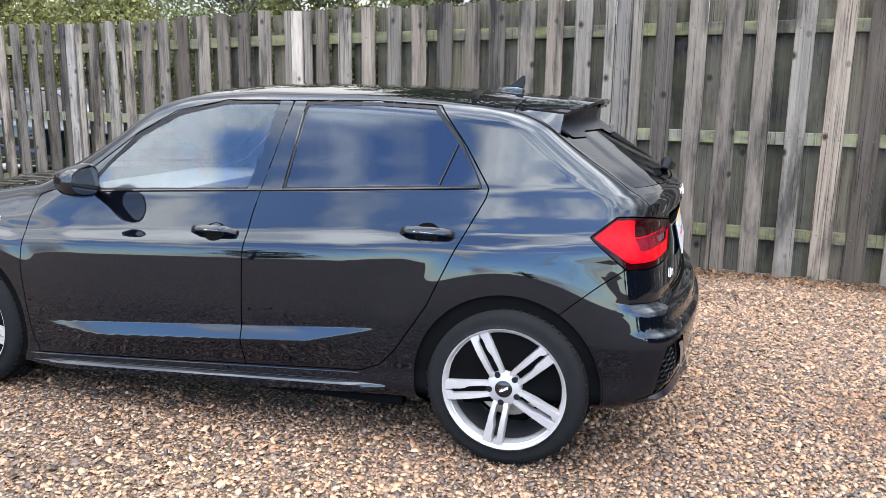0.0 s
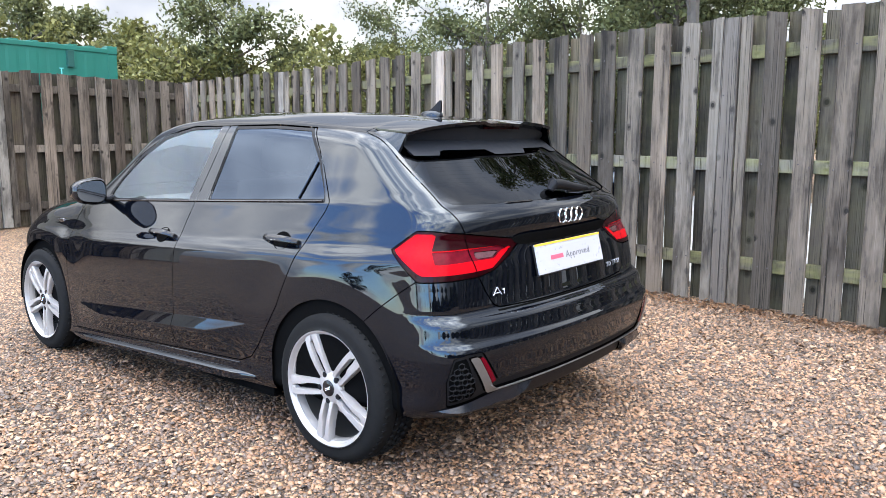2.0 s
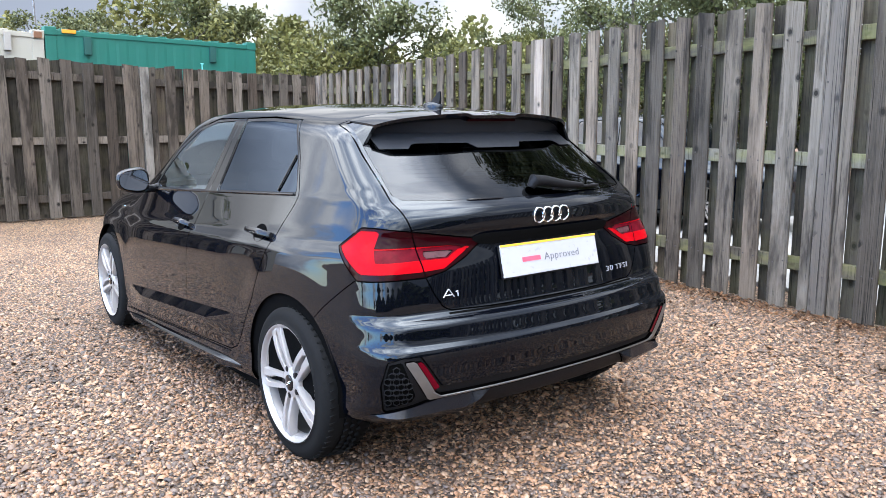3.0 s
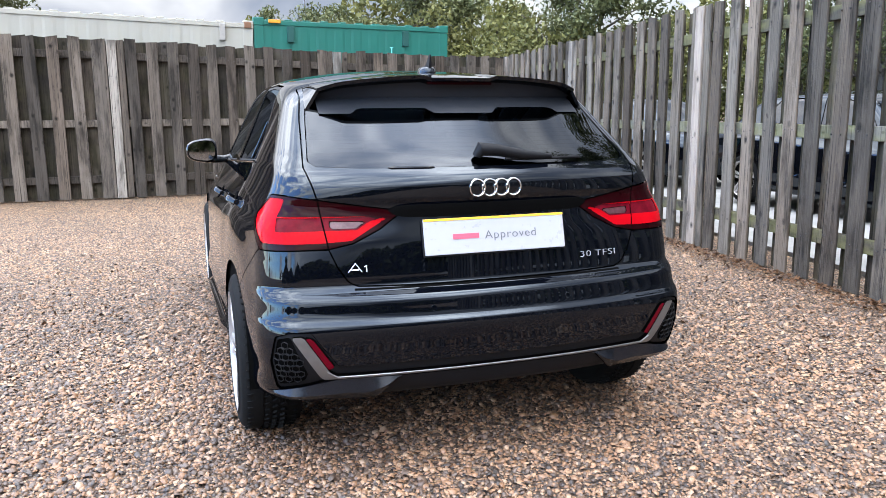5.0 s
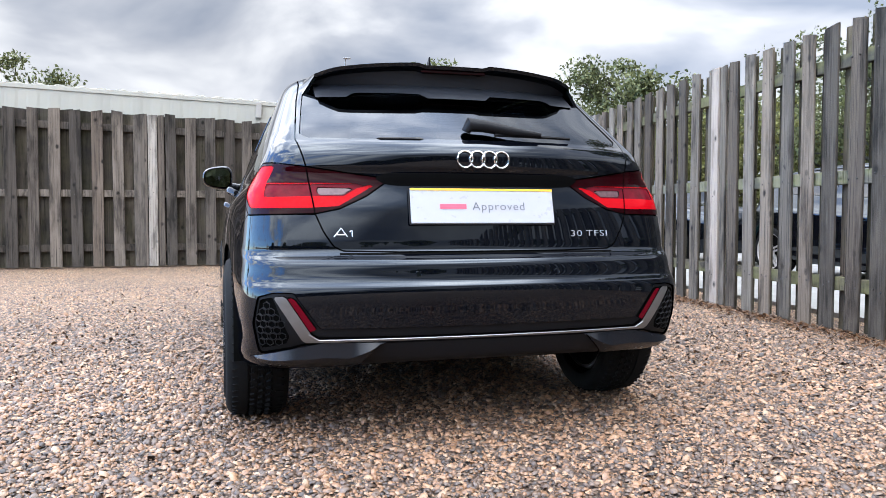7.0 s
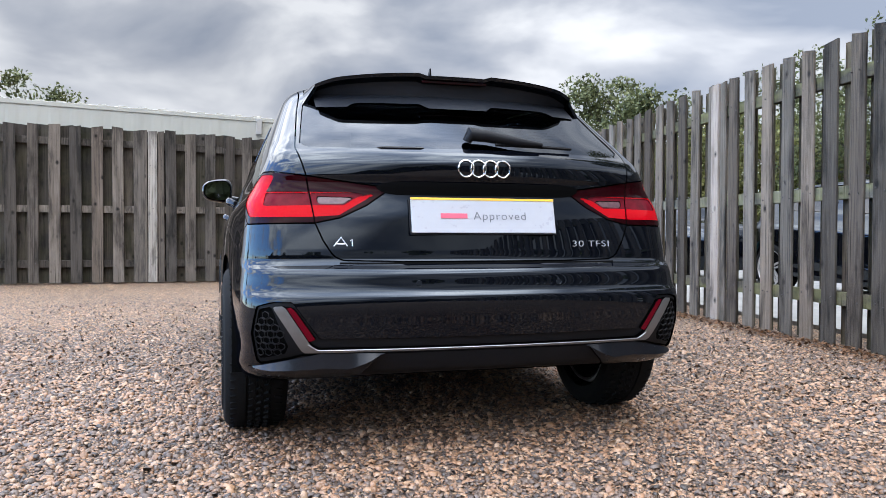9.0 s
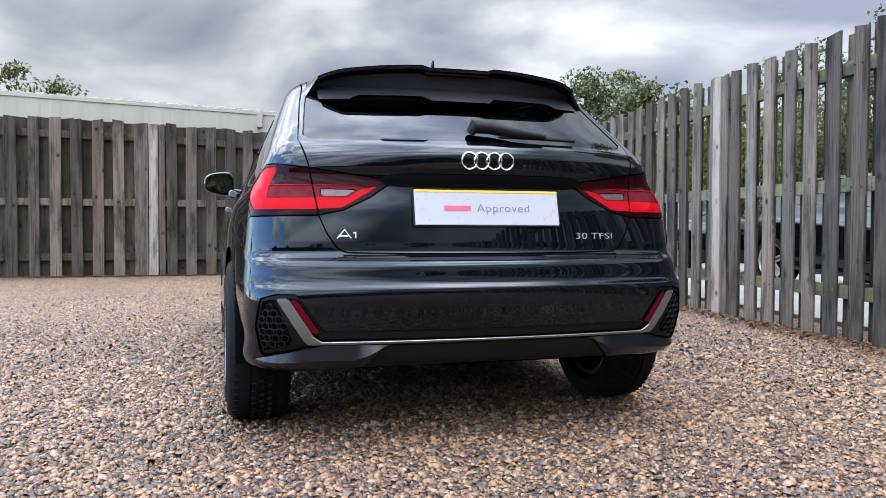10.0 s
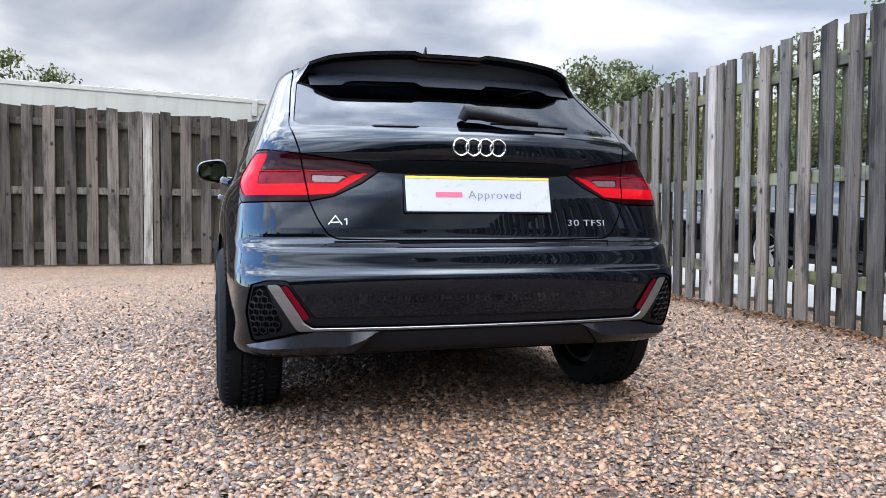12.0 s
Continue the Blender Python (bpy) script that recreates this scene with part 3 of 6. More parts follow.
# ---- trees ----
def build_tree(seed, height, spread, leaf_material, label, leaves_n, leaf=0.075, low=0.12, name="tree"):
    """A tapered trunk with limbs and a crown of many small leaves in uneven clumps."""
    rng = random.Random(seed)
    tree = new(name)
    bm = bmesh.new()
    top = Vector((rng.uniform(-0.2, 0.2), rng.uniform(-0.2, 0.2), height * 0.8))
    stem = [Vector((0, 0, -0.1)), Vector((0.05, 0.02, height * 0.25)), Vector((-0.04, 0.06, height * 0.5)), top]
    add_tube(bm, stem, [0.13, 0.10, 0.07, 0.02], 8)
    tips = []
    for i in range(26):
        f = rng.uniform(low, 0.98)
        k = f * 3
        j = min(2, int(k))
        a = stem[j].lerp(stem[j + 1], k - j)
        w = rng.uniform(0, 2 * math.pi)
        reach = spread * (1.0 - 0.55 * abs(f - 0.45) - 0.25 * f) * rng.uniform(0.55, 1.1)
        b = a + Vector((math.cos(w) * reach, math.sin(w) * reach, rng.uniform(0.05, 0.30) * height))
        b.z = min(b.z, height)
        mid = a.lerp(b, 0.5) + Vector((rng.uniform(-0.1, 0.1), rng.uniform(-0.1, 0.1), 0.1))
        add_tube(bm, [a, mid, b], [0.04, 0.025, 0.006], 5)
        tips += [mid, b, a.lerp(b, 0.75), b + Vector((rng.uniform(-0.3, 0.3), rng.uniform(-0.3, 0.3), rng.uniform(-0.2, 0.25)))]
    part("trunk", bm, BARK, tree, "dark bark trunk and limbs", True)
    g = np.random.default_rng(seed)
    centres = np.array([tuple(t) for t in tips])
    size = g.uniform(0.16, 0.42, len(centres)) * spread / 1.6
    pick = g.integers(0, len(centres), leaves_n)
    off = g.normal(0, 1, (leaves_n, 3))
    off *= (g.uniform(0, 1, leaves_n) ** 0.5 / np.linalg.norm(off, axis=1))[:, None]
    c = centres[pick] + off * size[pick][:, None] * np.array((1.1, 1.1, 0.8))
    u = g.normal(0, 1, (leaves_n, 3))
    u /= np.linalg.norm(u, axis=1)[:, None]
    v = np.cross(u, g.normal(0, 1, (leaves_n, 3)))
    v /= np.linalg.norm(v, axis=1)[:, None]
    s = (leaf * g.uniform(0.6, 1.3, leaves_n))[:, None]
    quad = np.stack([c - u * s, c + v * s * 0.5, c + u * s, c - v * s * 0.5], 1).reshape(-1, 3)
    faces = np.arange(leaves_n * 4).reshape(-1, 4)
    link_mesh("crown", quad, faces, leaf_material, tree)
    tagged(tree, label, "shrub" if name == "shrub" else "tree", group="shrubs behind the fence" if name == "shrub" else "trees round the yard")
    return tree


EYE_AT = (-1.2, -2.8)


def stand(tree, azimuth, distance, turn=0.0, size=1.0):
    """Sets a tree by its bearing (degrees from +y towards +x) and distance from the yard's near end."""
    a = radians(azimuth)
    tree.matrix_world = Matrix.Translation((EYE_AT[0] + distance * math.sin(a), EYE_AT[1] + distance * math.cos(a), 0)) @ pose(0, 0, 0, 0, 0, turn) @ Matrix.Scale(size, 4)
    return tree


full = stand(build_tree(11, 5.3, 2.5, LEAF, "leafy green broadleaf tree behind the fence", 13500, 0.068), 31, 20, size=0.92)
airy = stand(build_tree(12, 5.6, 2.3, LEAF, "open-crowned green tree behind the fence", 12500, 0.050), 49, 17.5)
bushy = stand(build_tree(13, 3.7, 2.2, LEAF_OLIVE, "yellow-green bushy shrub behind the fence", 8500, 0.070, low=0.02, name="shrub"), 24, 21)


def repeat(thing, azimuth, distance, turn, size):
    m = Matrix.Translation((EYE_AT[0] + distance * math.sin(radians(azimuth)), EYE_AT[1] + distance * math.cos(radians(azimuth)), 0)) @ pose(0, 0, 0, 0, 0, turn)
    ob = copy_thing(thing, m)
    ob.scale = (size, size, size)
    return ob


for thing, azimuth, distance, turn, size in (
        (full, 18.0, 21, 70, 0.93), (full, 8.6, 22, 150, 0.74), (full, -12.0, 22, 210, 0.88), (full, 26.5, 23, 300, 0.85),
        (airy, 56, 18, 40, 1.05), (airy, 67, 16, 120, 1.0), (airy, 61, 19, 260, 1.1), (full, 12.5, 24, 20, 0.84), (airy, 43, 22, 80, 0.95)):
    repeat(thing, azimuth, distance, turn, size)
for i in range(19):
    repeat(bushy, 13.5 + 3.4 * i, 18.5 + 2.5 * ((i * 7) % 3) / 2, 67 * i, 0.74 + 0.26 * ((i * 5) % 7) / 6)
# unseen trees, added round the rest of the yard for the reflections
for i, azimuth in enumerate((110, 140, 172, 205, 240, 275, 308)):
    repeat((full, bushy)[i % 2], azimuth, 30 + 4 * (i % 3), 47 * i, 0.9)
tall = stand(build_tree(21, 9.5, 3.4, LEAF, "tall overhanging broadleaf tree beside the yard", 26000, 0.075, low=0.3), 61.9, 11.45)
tall.scale = (0.95, 0.95, 1.3)
repeat(tall, 62, 15, 240, 0.78)


# unseen hedge, added to cut the low sky light from the south
def build_blocking_hedge(count, seed):
    g = np.random.default_rng(seed)
    a = np.radians(g.uniform(112, 236, count))
    z = 3.6 * g.uniform(0, 1, count) ** 0.8 * (0.8 + 0.2 * np.sin(a * 9) * np.sin(a * 23 + 1))
    out = 17.5 + g.uniform(0, 1.6, count) + 0.5 * np.sin(a * 31)
    c = np.stack([out * np.sin(a), out * np.cos(a) - 1.0, z], 1)
    u = g.normal(0, 1, (count, 3))
    u /= np.linalg.norm(u, axis=1)[:, None]
    v = np.cross(u, g.normal(0, 1, (count, 3)))
    v /= np.linalg.norm(v, axis=1)[:, None]
    s = (0.42 * g.uniform(0.6, 1.3, count))[:, None]
    ob = link_mesh("hedge", np.stack([c - u * s, c + v * s * 0.6, c + u * s, c - v * s * 0.6], 1).reshape(-1, 3), np.arange(count * 4).reshape(-1, 4), LEAF)
    return tagged(ob, "unseen dark green hedge added to block low southern light", "hedge", kind="stuff")


build_blocking_hedge(7000, 17)


# a far belt of woodland closes the view beyond the fences
def build_far_wood(count, seed):
    g = np.random.default_rng(seed)
    deg = g.uniform(0, 84, count)
    a = np.radians(deg)
    crown = np.interp(deg, (0, 2, 8.9, 9.9, 11.0, 19, 22), (2.6, 3.3, 3.7, 3.7, 5.3, 5.5, 3.9)) + 0.45 * np.sin(a * 21) + 0.35 * np.sin(a * 47 + 2) + 0.25 * np.sin(a * 113 + 1) + 0.2 * np.sin(a * 260)
    z = 1.2 + (crown - 1.2) * g.uniform(0, 1, count) ** 0.75
    out = 26.0 + g.uniform(0, 2.2, count)
    c = np.stack([EYE_AT[0] + out * np.sin(a), EYE_AT[1] + out * np.cos(a), z], 1)
    u = g.normal(0, 1, (count, 3))
    u /= np.linalg.norm(u, axis=1)[:, None]
    v = np.cross(u, g.normal(0, 1, (count, 3)))
    v /= np.linalg.norm(v, axis=1)[:, None]
    s = (0.115 * g.uniform(0.6, 1.4, count))[:, None]
    ob = link_mesh("far_wood", np.stack([c - u * s, c + v * s * 0.6, c + u * s, c - v * s * 0.6], 1).reshape(-1, 3), np.arange(count * 4).reshape(-1, 4), LEAF_OLIVE)
    return tagged(ob, "distant olive-green belt of scrub and trees", "woodland", kind="stuff")


build_far_wood(32000, 19)


# a tall lamp post far beyond the containers
def build_lamp_post(x, y, high):
    post = new("lamp_post")
    post.matrix_world = Matrix.Translation((x, y, 0))
    bm = bmesh.new()
    add_tube(bm, [(0, 0, -0.3), (0, 0, 1.2), (0, 0, 1.25), (0, 0, high)], [0.10, 0.10, 0.07, 0.045], 12)
    part("pole", bm, LAMP_GREY, post)
    bm = bmesh.new()
    add_tube(bm, [(0, 0, high - 0.05), (0.02, 0, high + 0.02), (0.16, -0.02, high + 0.06)], 0.035, 8)
    part("arm", bm, LAMP_GREY, post)
    bm = bmesh.new()
    add_box(bm, (-0.10, -0.10, high + 0.03), (0.34, 0.10, high + 0.12), 0.03)
    part("lantern", bm, LAMP_GREY, post, "flat dark grey lantern")
    return tagged(post, "tall slim grey lamp post beyond the containers", "lamp post")


LAMP_GREY = plain("galvanised_grey", (0.16, 0.165, 0.17), 0.5, metal=0.3)
build_lamp_post(6.56, 43.4, 10.0)


# wire hooks and a small bracket fixed to the tops of end fence boards
def build_hook(x, z, points, thick, material, label):
    hook = new("fence_hook")
    hook.matrix_world = Matrix.Translation((x, 8.888, z))
    bm = bmesh.new()
    add_tube(bm, [(dx, 0.0, dz) for dx, dz in points], thick, 6)
    part("wire", bm, material, hook)
    tagged(hook, label, "hook", group="hooks on the end fence")
    return hook


WIRE = plain("grey_wire", (0.12, 0.12, 0.12), 0.5, metal=0.6)
TEAL = plain("teal_bracket_paint", (0.10, 0.42, 0.40), 0.5)
build_hook(-0.665, 2.10, ((0.0, -0.10), (0.0, 0.055), (0.008, 0.075)), 0.005, WIRE, "thin grey wire hook on a fence board")
build_hook(-0.40, 2.10, ((0.0, -0.10), (0.005, 0.03), (0.012, 0.06), (-0.005, 0.072), (-0.022, 0.065)), 0.006, WIRE, "bent grey wire hook on a fence board")
stem = build_hook(2.24, 2.05, ((0.0, -0.10), (0.0, 0.125)), 0.009, TEAL, "small teal T-shaped bracket on a fence board")
bm = bmesh.new()
add_tube(bm, [(-0.025, 0.0, 0.125), (0.025, 0.0, 0.125)], 0.008, 6)
part("crossbar", bm, TEAL, stem)


# ---- body surface ----
def pchip(x, pairs):
    """A smooth curve without overshoot through (x, value) pairs."""
    xs = np.array([p[0] for p in pairs], float)
    ys = np.array([p[1] for p in pairs], float)
    h, d = np.diff(xs), np.diff(ys) / np.diff(xs)
    m = np.zeros_like(ys)
    m[0], m[-1] = d[0], d[-1]
    ok = d[:-1] * d[1:] > 0
    w1, w2 = 2 * h[1:] + h[:-1], h[1:] + 2 * h[:-1]
    safe0, safe1 = np.where(ok, d[:-1], 1), np.where(ok, d[1:], 1)
    m[1:-1] = np.where(ok, (w1 + w2) / (w1 / safe0 + w2 / safe1), 0)
    x = np.asarray(x, float)
    i = np.clip(np.searchsorted(xs, x) - 1, 0, len(xs) - 2)
    t = (x - xs[i]) / h[i]
    inner = ((1 + 2 * t) * (1 - t) ** 2 * ys[i] + t * (1 - t) ** 2 * h[i] * m[i]
             + t * t * (3 - 2 * t) * ys[i + 1] + t * t * (t - 1) * h[i] * m[i + 1])
    low, high = ys[0] + m[0] * (x - xs[0]), ys[-1] + m[-1] * (x - xs[-1])
    return np.where(t < 0, low, np.where(t > 1, high, inner))


SIDE = ((0.10, 0.72), (0.17, 0.79), (0.205, 0.845), (0.25, 0.860), (0.30, 0.857), (0.36, 0.864), (0.46, 0.868),
        (0.58, 0.866), (0.70, 0.860), (0.772, 0.851), (0.795, 0.842), (0.84, 0.813), (0.88, 0.793), (0.92, 0.774), (0.96, 0.756),
        (0.99, 0.743), (1.01, 0.733), (1.10, 0.692), (1.35, 0.582), (1.45, 0.530))
REAR = ((0.20, -0.50), (0.25, -0.575), (0.30, -0.628), (0.38, -0.658), (0.46, -0.674), (0.53, -0.683), (0.547, -0.681), (0.562, -0.665), (0.575, -0.661), (0.618, -0.655),
        (0.632, -0.645), (0.648, -0.616), (0.665, -0.598), (0.70, -0.594), (0.80, -0.582), (0.90, -0.566), (0.925, -0.568),
        (0.95, -0.577), (0.985, -0.580), (1.02, -0.565), (1.045, -0.535), (1.07, -0.503), (1.20, -0.308), (1.30, -0.158), (1.40, 0.00))
REAR_BOW = ((0.2, 0.09), (0.4, 0.045), (0.5, 0.05), (0.62, 0.06), (0.68, 0.05), (0.80, 0.055), (0.95, 0.09), (1.05, 0.12), (1.2, 0.13), (1.4, 0.13))
ROOF = ((-0.5, 1.30), (-0.25, 1.345), (0.0, 1.378), (0.3, 1.404), (0.7, 1.421), (1.1, 1.424), (1.45, 1.405), (1.70, 1.360),
        (2.0, 1.215), (2.35, 1.035), (2.48, 0.985), (2.6, 0.965), (2.9, 0.915), (3.15, 0.845), (3.30, 0.76), (3.4, 0.62))
NOSE = ((0.15, 3.20), (0.30, 3.31), (0.45, 3.335), (0.62, 3.33), (0.75, 3.28))


def wedge(y):
    """How far the lines of the side drop at y: they rise towards the rear."""
    return 0.055 * (np.clip(y, -0.45, 2.3) - 0.9)


def side_x(y, z):
    q = z + wedge(y)
    x = pchip(q, SIDE)
    fade = np.clip((y - 0.50) / 0.30, 0, 1) * np.clip((2.10 - y) / 0.30, 0, 1)
    c = q + 0.025 * (y - 1)
    x = x + 0.021 * fade * np.clip((0.464 - c) / (0.05 * fade + 0.004), 0, 1) * np.clip((c - 0.30) / 0.10, 0, 1)
    for hub in (0.0, 2.563):
        r = np.hypot(y - hub, z - 0.315)
        rise = np.clip((r - 0.42) / 0.13, 0, 1)
        drop = np.clip((0.78 - r) / 0.22, 0, 1)
        near = np.clip(((z - 0.315) / np.maximum(r, 0.1) - 0.35) / 0.40, 0, 1) * np.clip((0.90 - q) / 0.10, 0, 1)
        x = x - 0.0075 * (near * near * (3 - 2 * near)) * (rise * rise * (3 - 2 * rise)) * (drop * drop * (3 - 2 * drop))
    x = x * (1 - np.interp(z, (0.5, 0.62, 0.80), (0.085, 0.102, 0.125)) * np.clip((0.3 - y) / 0.95, 0, 2) ** 2)
    return x * (1 - 0.10 * np.clip((y - 1.8) / 1.4, 0, 2) ** 2)


def rear_y(x, z):
    return pchip(z, REAR) + pchip(z, REAR_BOW) * (np.abs(x) / 0.6) ** 2.2


def roof_z(x, y):
    bow = np.clip((y - 1.4) / 0.5, 0, 1)
    return pchip(y + 0.16 * bow * (x / 0.6) ** 2, ROOF) - (0.05 - 0.02 * bow) * (np.abs(x) / 0.55) ** 2.4


def smax(a, b, k):
    h = np.clip(0.5 + 0.5 * (a - b) / k, 0, 1)
    return b + (a - b) * h + k * h * (1 - h)


def body_f(x, y, z):
    """Negative inside the car's closed shape, for x >= 0."""
    side = x - side_x(y, z)
    slope = np.interp(z, (1.03, 1.08), (1.0, 0.6))
    f = smax(side, (rear_y(x, z) - y) * slope, np.interp(z, (0.6, 0.75, 0.95, 1.1), (0.12, 0.12, 0.10, 0.07)))
    f = smax(f, y - (pchip(z, NOSE) - 0.42 * (np.abs(x) / 0.85) ** 2.5), 0.15)
    slope = np.interp(y, (1.5, 1.8, 2.3, 2.5), (1.0, 0.87, 0.87, 1.0))
    f = smax(f, (z - roof_z(x, y)) * slope, np.interp(y, (1.9, 2.5), (0.055, 0.10)))
    under = np.interp(y, (-0.62, -0.35, 0.2, 2.2, 3.2), (0.285, 0.235, 0.17, 0.15, 0.18))
    return smax(f, under - z, 0.02)


def cast(o, d):
    """Where rays from inside the shape (arrays of n x 3) leave it."""
    a, b = np.zeros(len(o)), np.full(len(o), 3.0)
    for _ in range(34):
        m = (a + b) / 2
        p = o + m[:, None] * d
        inside = body_f(p[:, 0], p[:, 1], p[:, 2]) < 0
        a, b = np.where(inside, m, a), np.where(inside, b, m)
    return o + a[:, None] * d


def normals(p, e=0.002):
    g = np.stack([body_f(*(p + e * np.eye(3)[i]).T) - body_f(*(p - e * np.eye(3)[i]).T) for i in range(3)], 1)
    return g / np.linalg.norm(g, axis=1, keepdims=True)


def half_body(coarse=1):
    """Places, normals and triangles of the half with x >= 0."""
    ox, y0, y1, oz = 0.42, 0.35, 1.6, 1.20
    plan = [((x, y0), (0, -1)) for x in np.linspace(0, ox, 44 // coarse)[:-1]]
    plan += [((ox, y0), (math.sin(a), -math.cos(a))) for a in np.linspace(0, math.pi / 2, 110 // coarse)[:-1]]
    plan += [((ox, y), (1, 0)) for y in np.linspace(y0, y1, 130 // coarse)[:-1]]
    plan += [((ox, y1), (math.cos(a), math.sin(a))) for a in np.linspace(0, math.pi / 2, 90 // coarse)[:-1]]
    plan += [((x, y1), (0, 1)) for x in np.linspace(ox, 0, 24 // coarse)]
    level = [(z, 0.0) for z in np.concatenate([np.arange(0.16, 0.32, 0.012 * coarse), np.arange(0.32, 0.39, 0.007 * coarse), np.arange(0.39, 0.50, 0.004 * coarse), np.arange(0.50, 0.68, 0.0065 * coarse), np.arange(0.68, oz, 0.0105 * coarse)])]
    level += [(oz, a) for a in (np.linspace(0, 1, 40 // coarse) ** 1.6) * math.pi / 2]
    o = np.array([[(p[0], p[1], z) for p, _ in plan] for z, _ in level]).reshape(-1, 3)
    d = np.array([[(w[0] * math.cos(a), w[1] * math.cos(a), math.sin(a)) for _, w in plan] for _, a in level]).reshape(-1, 3)
    p = cast(o, d)
    n, m = len(plan), len(level)
    i = np.arange(n * m).reshape(m, n)
    q = np.stack([i[:-1, :-1], i[:-1, 1:], i[1:, 1:], i[1:, :-1]], -1).reshape(-1, 4)
    xs, ys = np.linspace(0, ox, 20), np.linspace(y0, y1, 50 // coarse)
    o = np.array([(x, y, oz) for x in xs for y in ys])
    top = cast(o, np.tile((0.0, 0.0, 1.0), (len(o), 1)))
    i = np.arange(len(o)).reshape(len(xs), len(ys)) + len(p)
    q = np.concatenate([q, np.stack([i[:-1, :-1], i[1:, :-1], i[1:, 1:], i[:-1, 1:]], -1).reshape(-1, 4)])
    p = np.concatenate([p, top])
    tris = np.concatenate([q[:, [0, 1, 2]], q[:, [0, 2, 3]]])
    return p, normals(p), tris
# ---- end of body surface ----


# ---- cutting the body into panels ----
def poly_sdf(px, py, poly):
    """Signed distance to a polygon, negative inside."""
    best = np.full(px.shape, 1e9)
    inside = np.zeros(px.shape, bool)
    n = len(poly)
    for i in range(n):
        (ax, ay), (bx, by) = poly[i], poly[(i + 1) % n]
        ex, ey, wx, wy = bx - ax, by - ay, px - ax, py - ay
        t = np.clip((wx * ex + wy * ey) / (ex * ex + ey * ey), 0, 1)
        best = np.minimum(best, (wx - ex * t) ** 2 + (wy - ey * t) ** 2)
        crosses = ((ay > py) != (by > py)) & (px < ex * (py - ay) / (ey if ey else 1e-9) + ax)
        inside ^= crosses
    return np.where(inside, -1, 1) * np.sqrt(best)


def split(piece, d):
    """Cuts triangles along d = 0. Returns the piece with d < 0 and the rest."""
    p, n, t = piece
    d = np.where(np.abs(d) < 1e-7, 1e-7, d)
    verts, norms, fresh = [p], [n], {}
    extra_p, extra_n = [], []

    def cut(a, b):
        key = (a, b) if a < b else (b, a)
        if key not in fresh:
            w = d[a] / (d[a] - d[b])
            extra_p.append(p[a] + w * (p[b] - p[a]))
            m = n[a] + w * (n[b] - n[a])
            extra_n.append(m / np.linalg.norm(m))
            fresh[key] = len(p) + len(extra_p) - 1
        return fresh[key]

    neg = d[t] < 0
    count = neg.sum(1)
    ins, outs = [t[count == 3]], [t[count == 0]]
    more_in, more_out = [], []
    for tri, k in zip(t[(count == 1) | (count == 2)], neg[(count == 1) | (count == 2)]):
        lone = int(np.argmax(k)) if k.sum() == 1 else int(np.argmin(k))
        a, b, c = (int(tri[(lone + i) % 3]) for i in range(3))
        ab, ac = cut(a, b), cut(a, c)
        one, two = [(a, ab, ac)], [(ab, b, c), (ab, c, ac)]
        (more_in if k.sum() == 1 else more_out).extend(one)
        (more_out if k.sum() == 1 else more_in).extend(two)
    if extra_p:
        verts.append(np.array(extra_p))
        norms.append(np.array(extra_n))
    verts, norms = np.concatenate(verts), np.concatenate(norms)

    def tidy(tris):
        tris = np.concatenate([x for x in tris if len(x)] or [np.zeros((0, 3), int)]).astype(int)
        used, back = np.unique(tris, return_inverse=True)
        return verts[used], norms[used], back.reshape(-1, 3)

    return tidy([*ins, np.array(more_in, int).reshape(-1, 3)]), tidy([*outs, np.array(more_out, int).reshape(-1, 3)])


def around(p):
    """A coordinate that runs round the rear corner, and the height."""
    return 0.45 * np.arctan2(p[:, 0] - 0.45, -(p[:, 1] + 0.1)), p[:, 2]


def flank(p):
    return p[:, 1], p[:, 2]


def behind(p):
    return p[:, 0], p[:, 2]


def carve(piece, poly, view, gap=0.0, where=None):
    """Parts a panel from a piece, with a joint of that width between them."""
    def dist(q):
        d = poly_sdf(*view(q), poly)
        return d if where is None else np.maximum(d, where(q))
    inner, rest = split(piece, dist(piece[0]) + gap / 2)
    if gap:
        _, rest = split(rest, dist(rest[0]) - gap / 2)
    return inner, rest


def shifted(piece, by):
    return piece[0] + piece[1] * by, piece[1], piece[2]


def both(name, piece, material, parent, label="", by=0.0):
    """One mesh of a piece and its mirror image."""
    p, n, t = shifted(piece, by)
    f = np.array((-1, 1, 1))
    return link_mesh(name, np.concatenate([p, p * f]), np.concatenate([t, t[:, ::-1] + len(p)]), material, parent, label,
                     vnormals=np.concatenate([n, n * f]))


def one(name, piece, material, sign, parent, label="", by=0.0):
    p, n, t = shifted(piece, by)
    f = np.array((sign, 1, 1))
    return link_mesh(name, p * f, t if sign > 0 else t[:, ::-1], material, parent, label, vnormals=n * f)


REAR_HALF = lambda q: q[:, 1] - 0.05
BESIDE = lambda q: 0.45 - q[:, 0]
shell = half_body()
for hub in (0.0, 2.563):
    p = shell[0]
    d = np.maximum(np.hypot(p[:, 1] - hub, p[:, 2] - 0.318) - 0.352, 0.5 - p[:, 0])
    _, shell = split(shell, d)

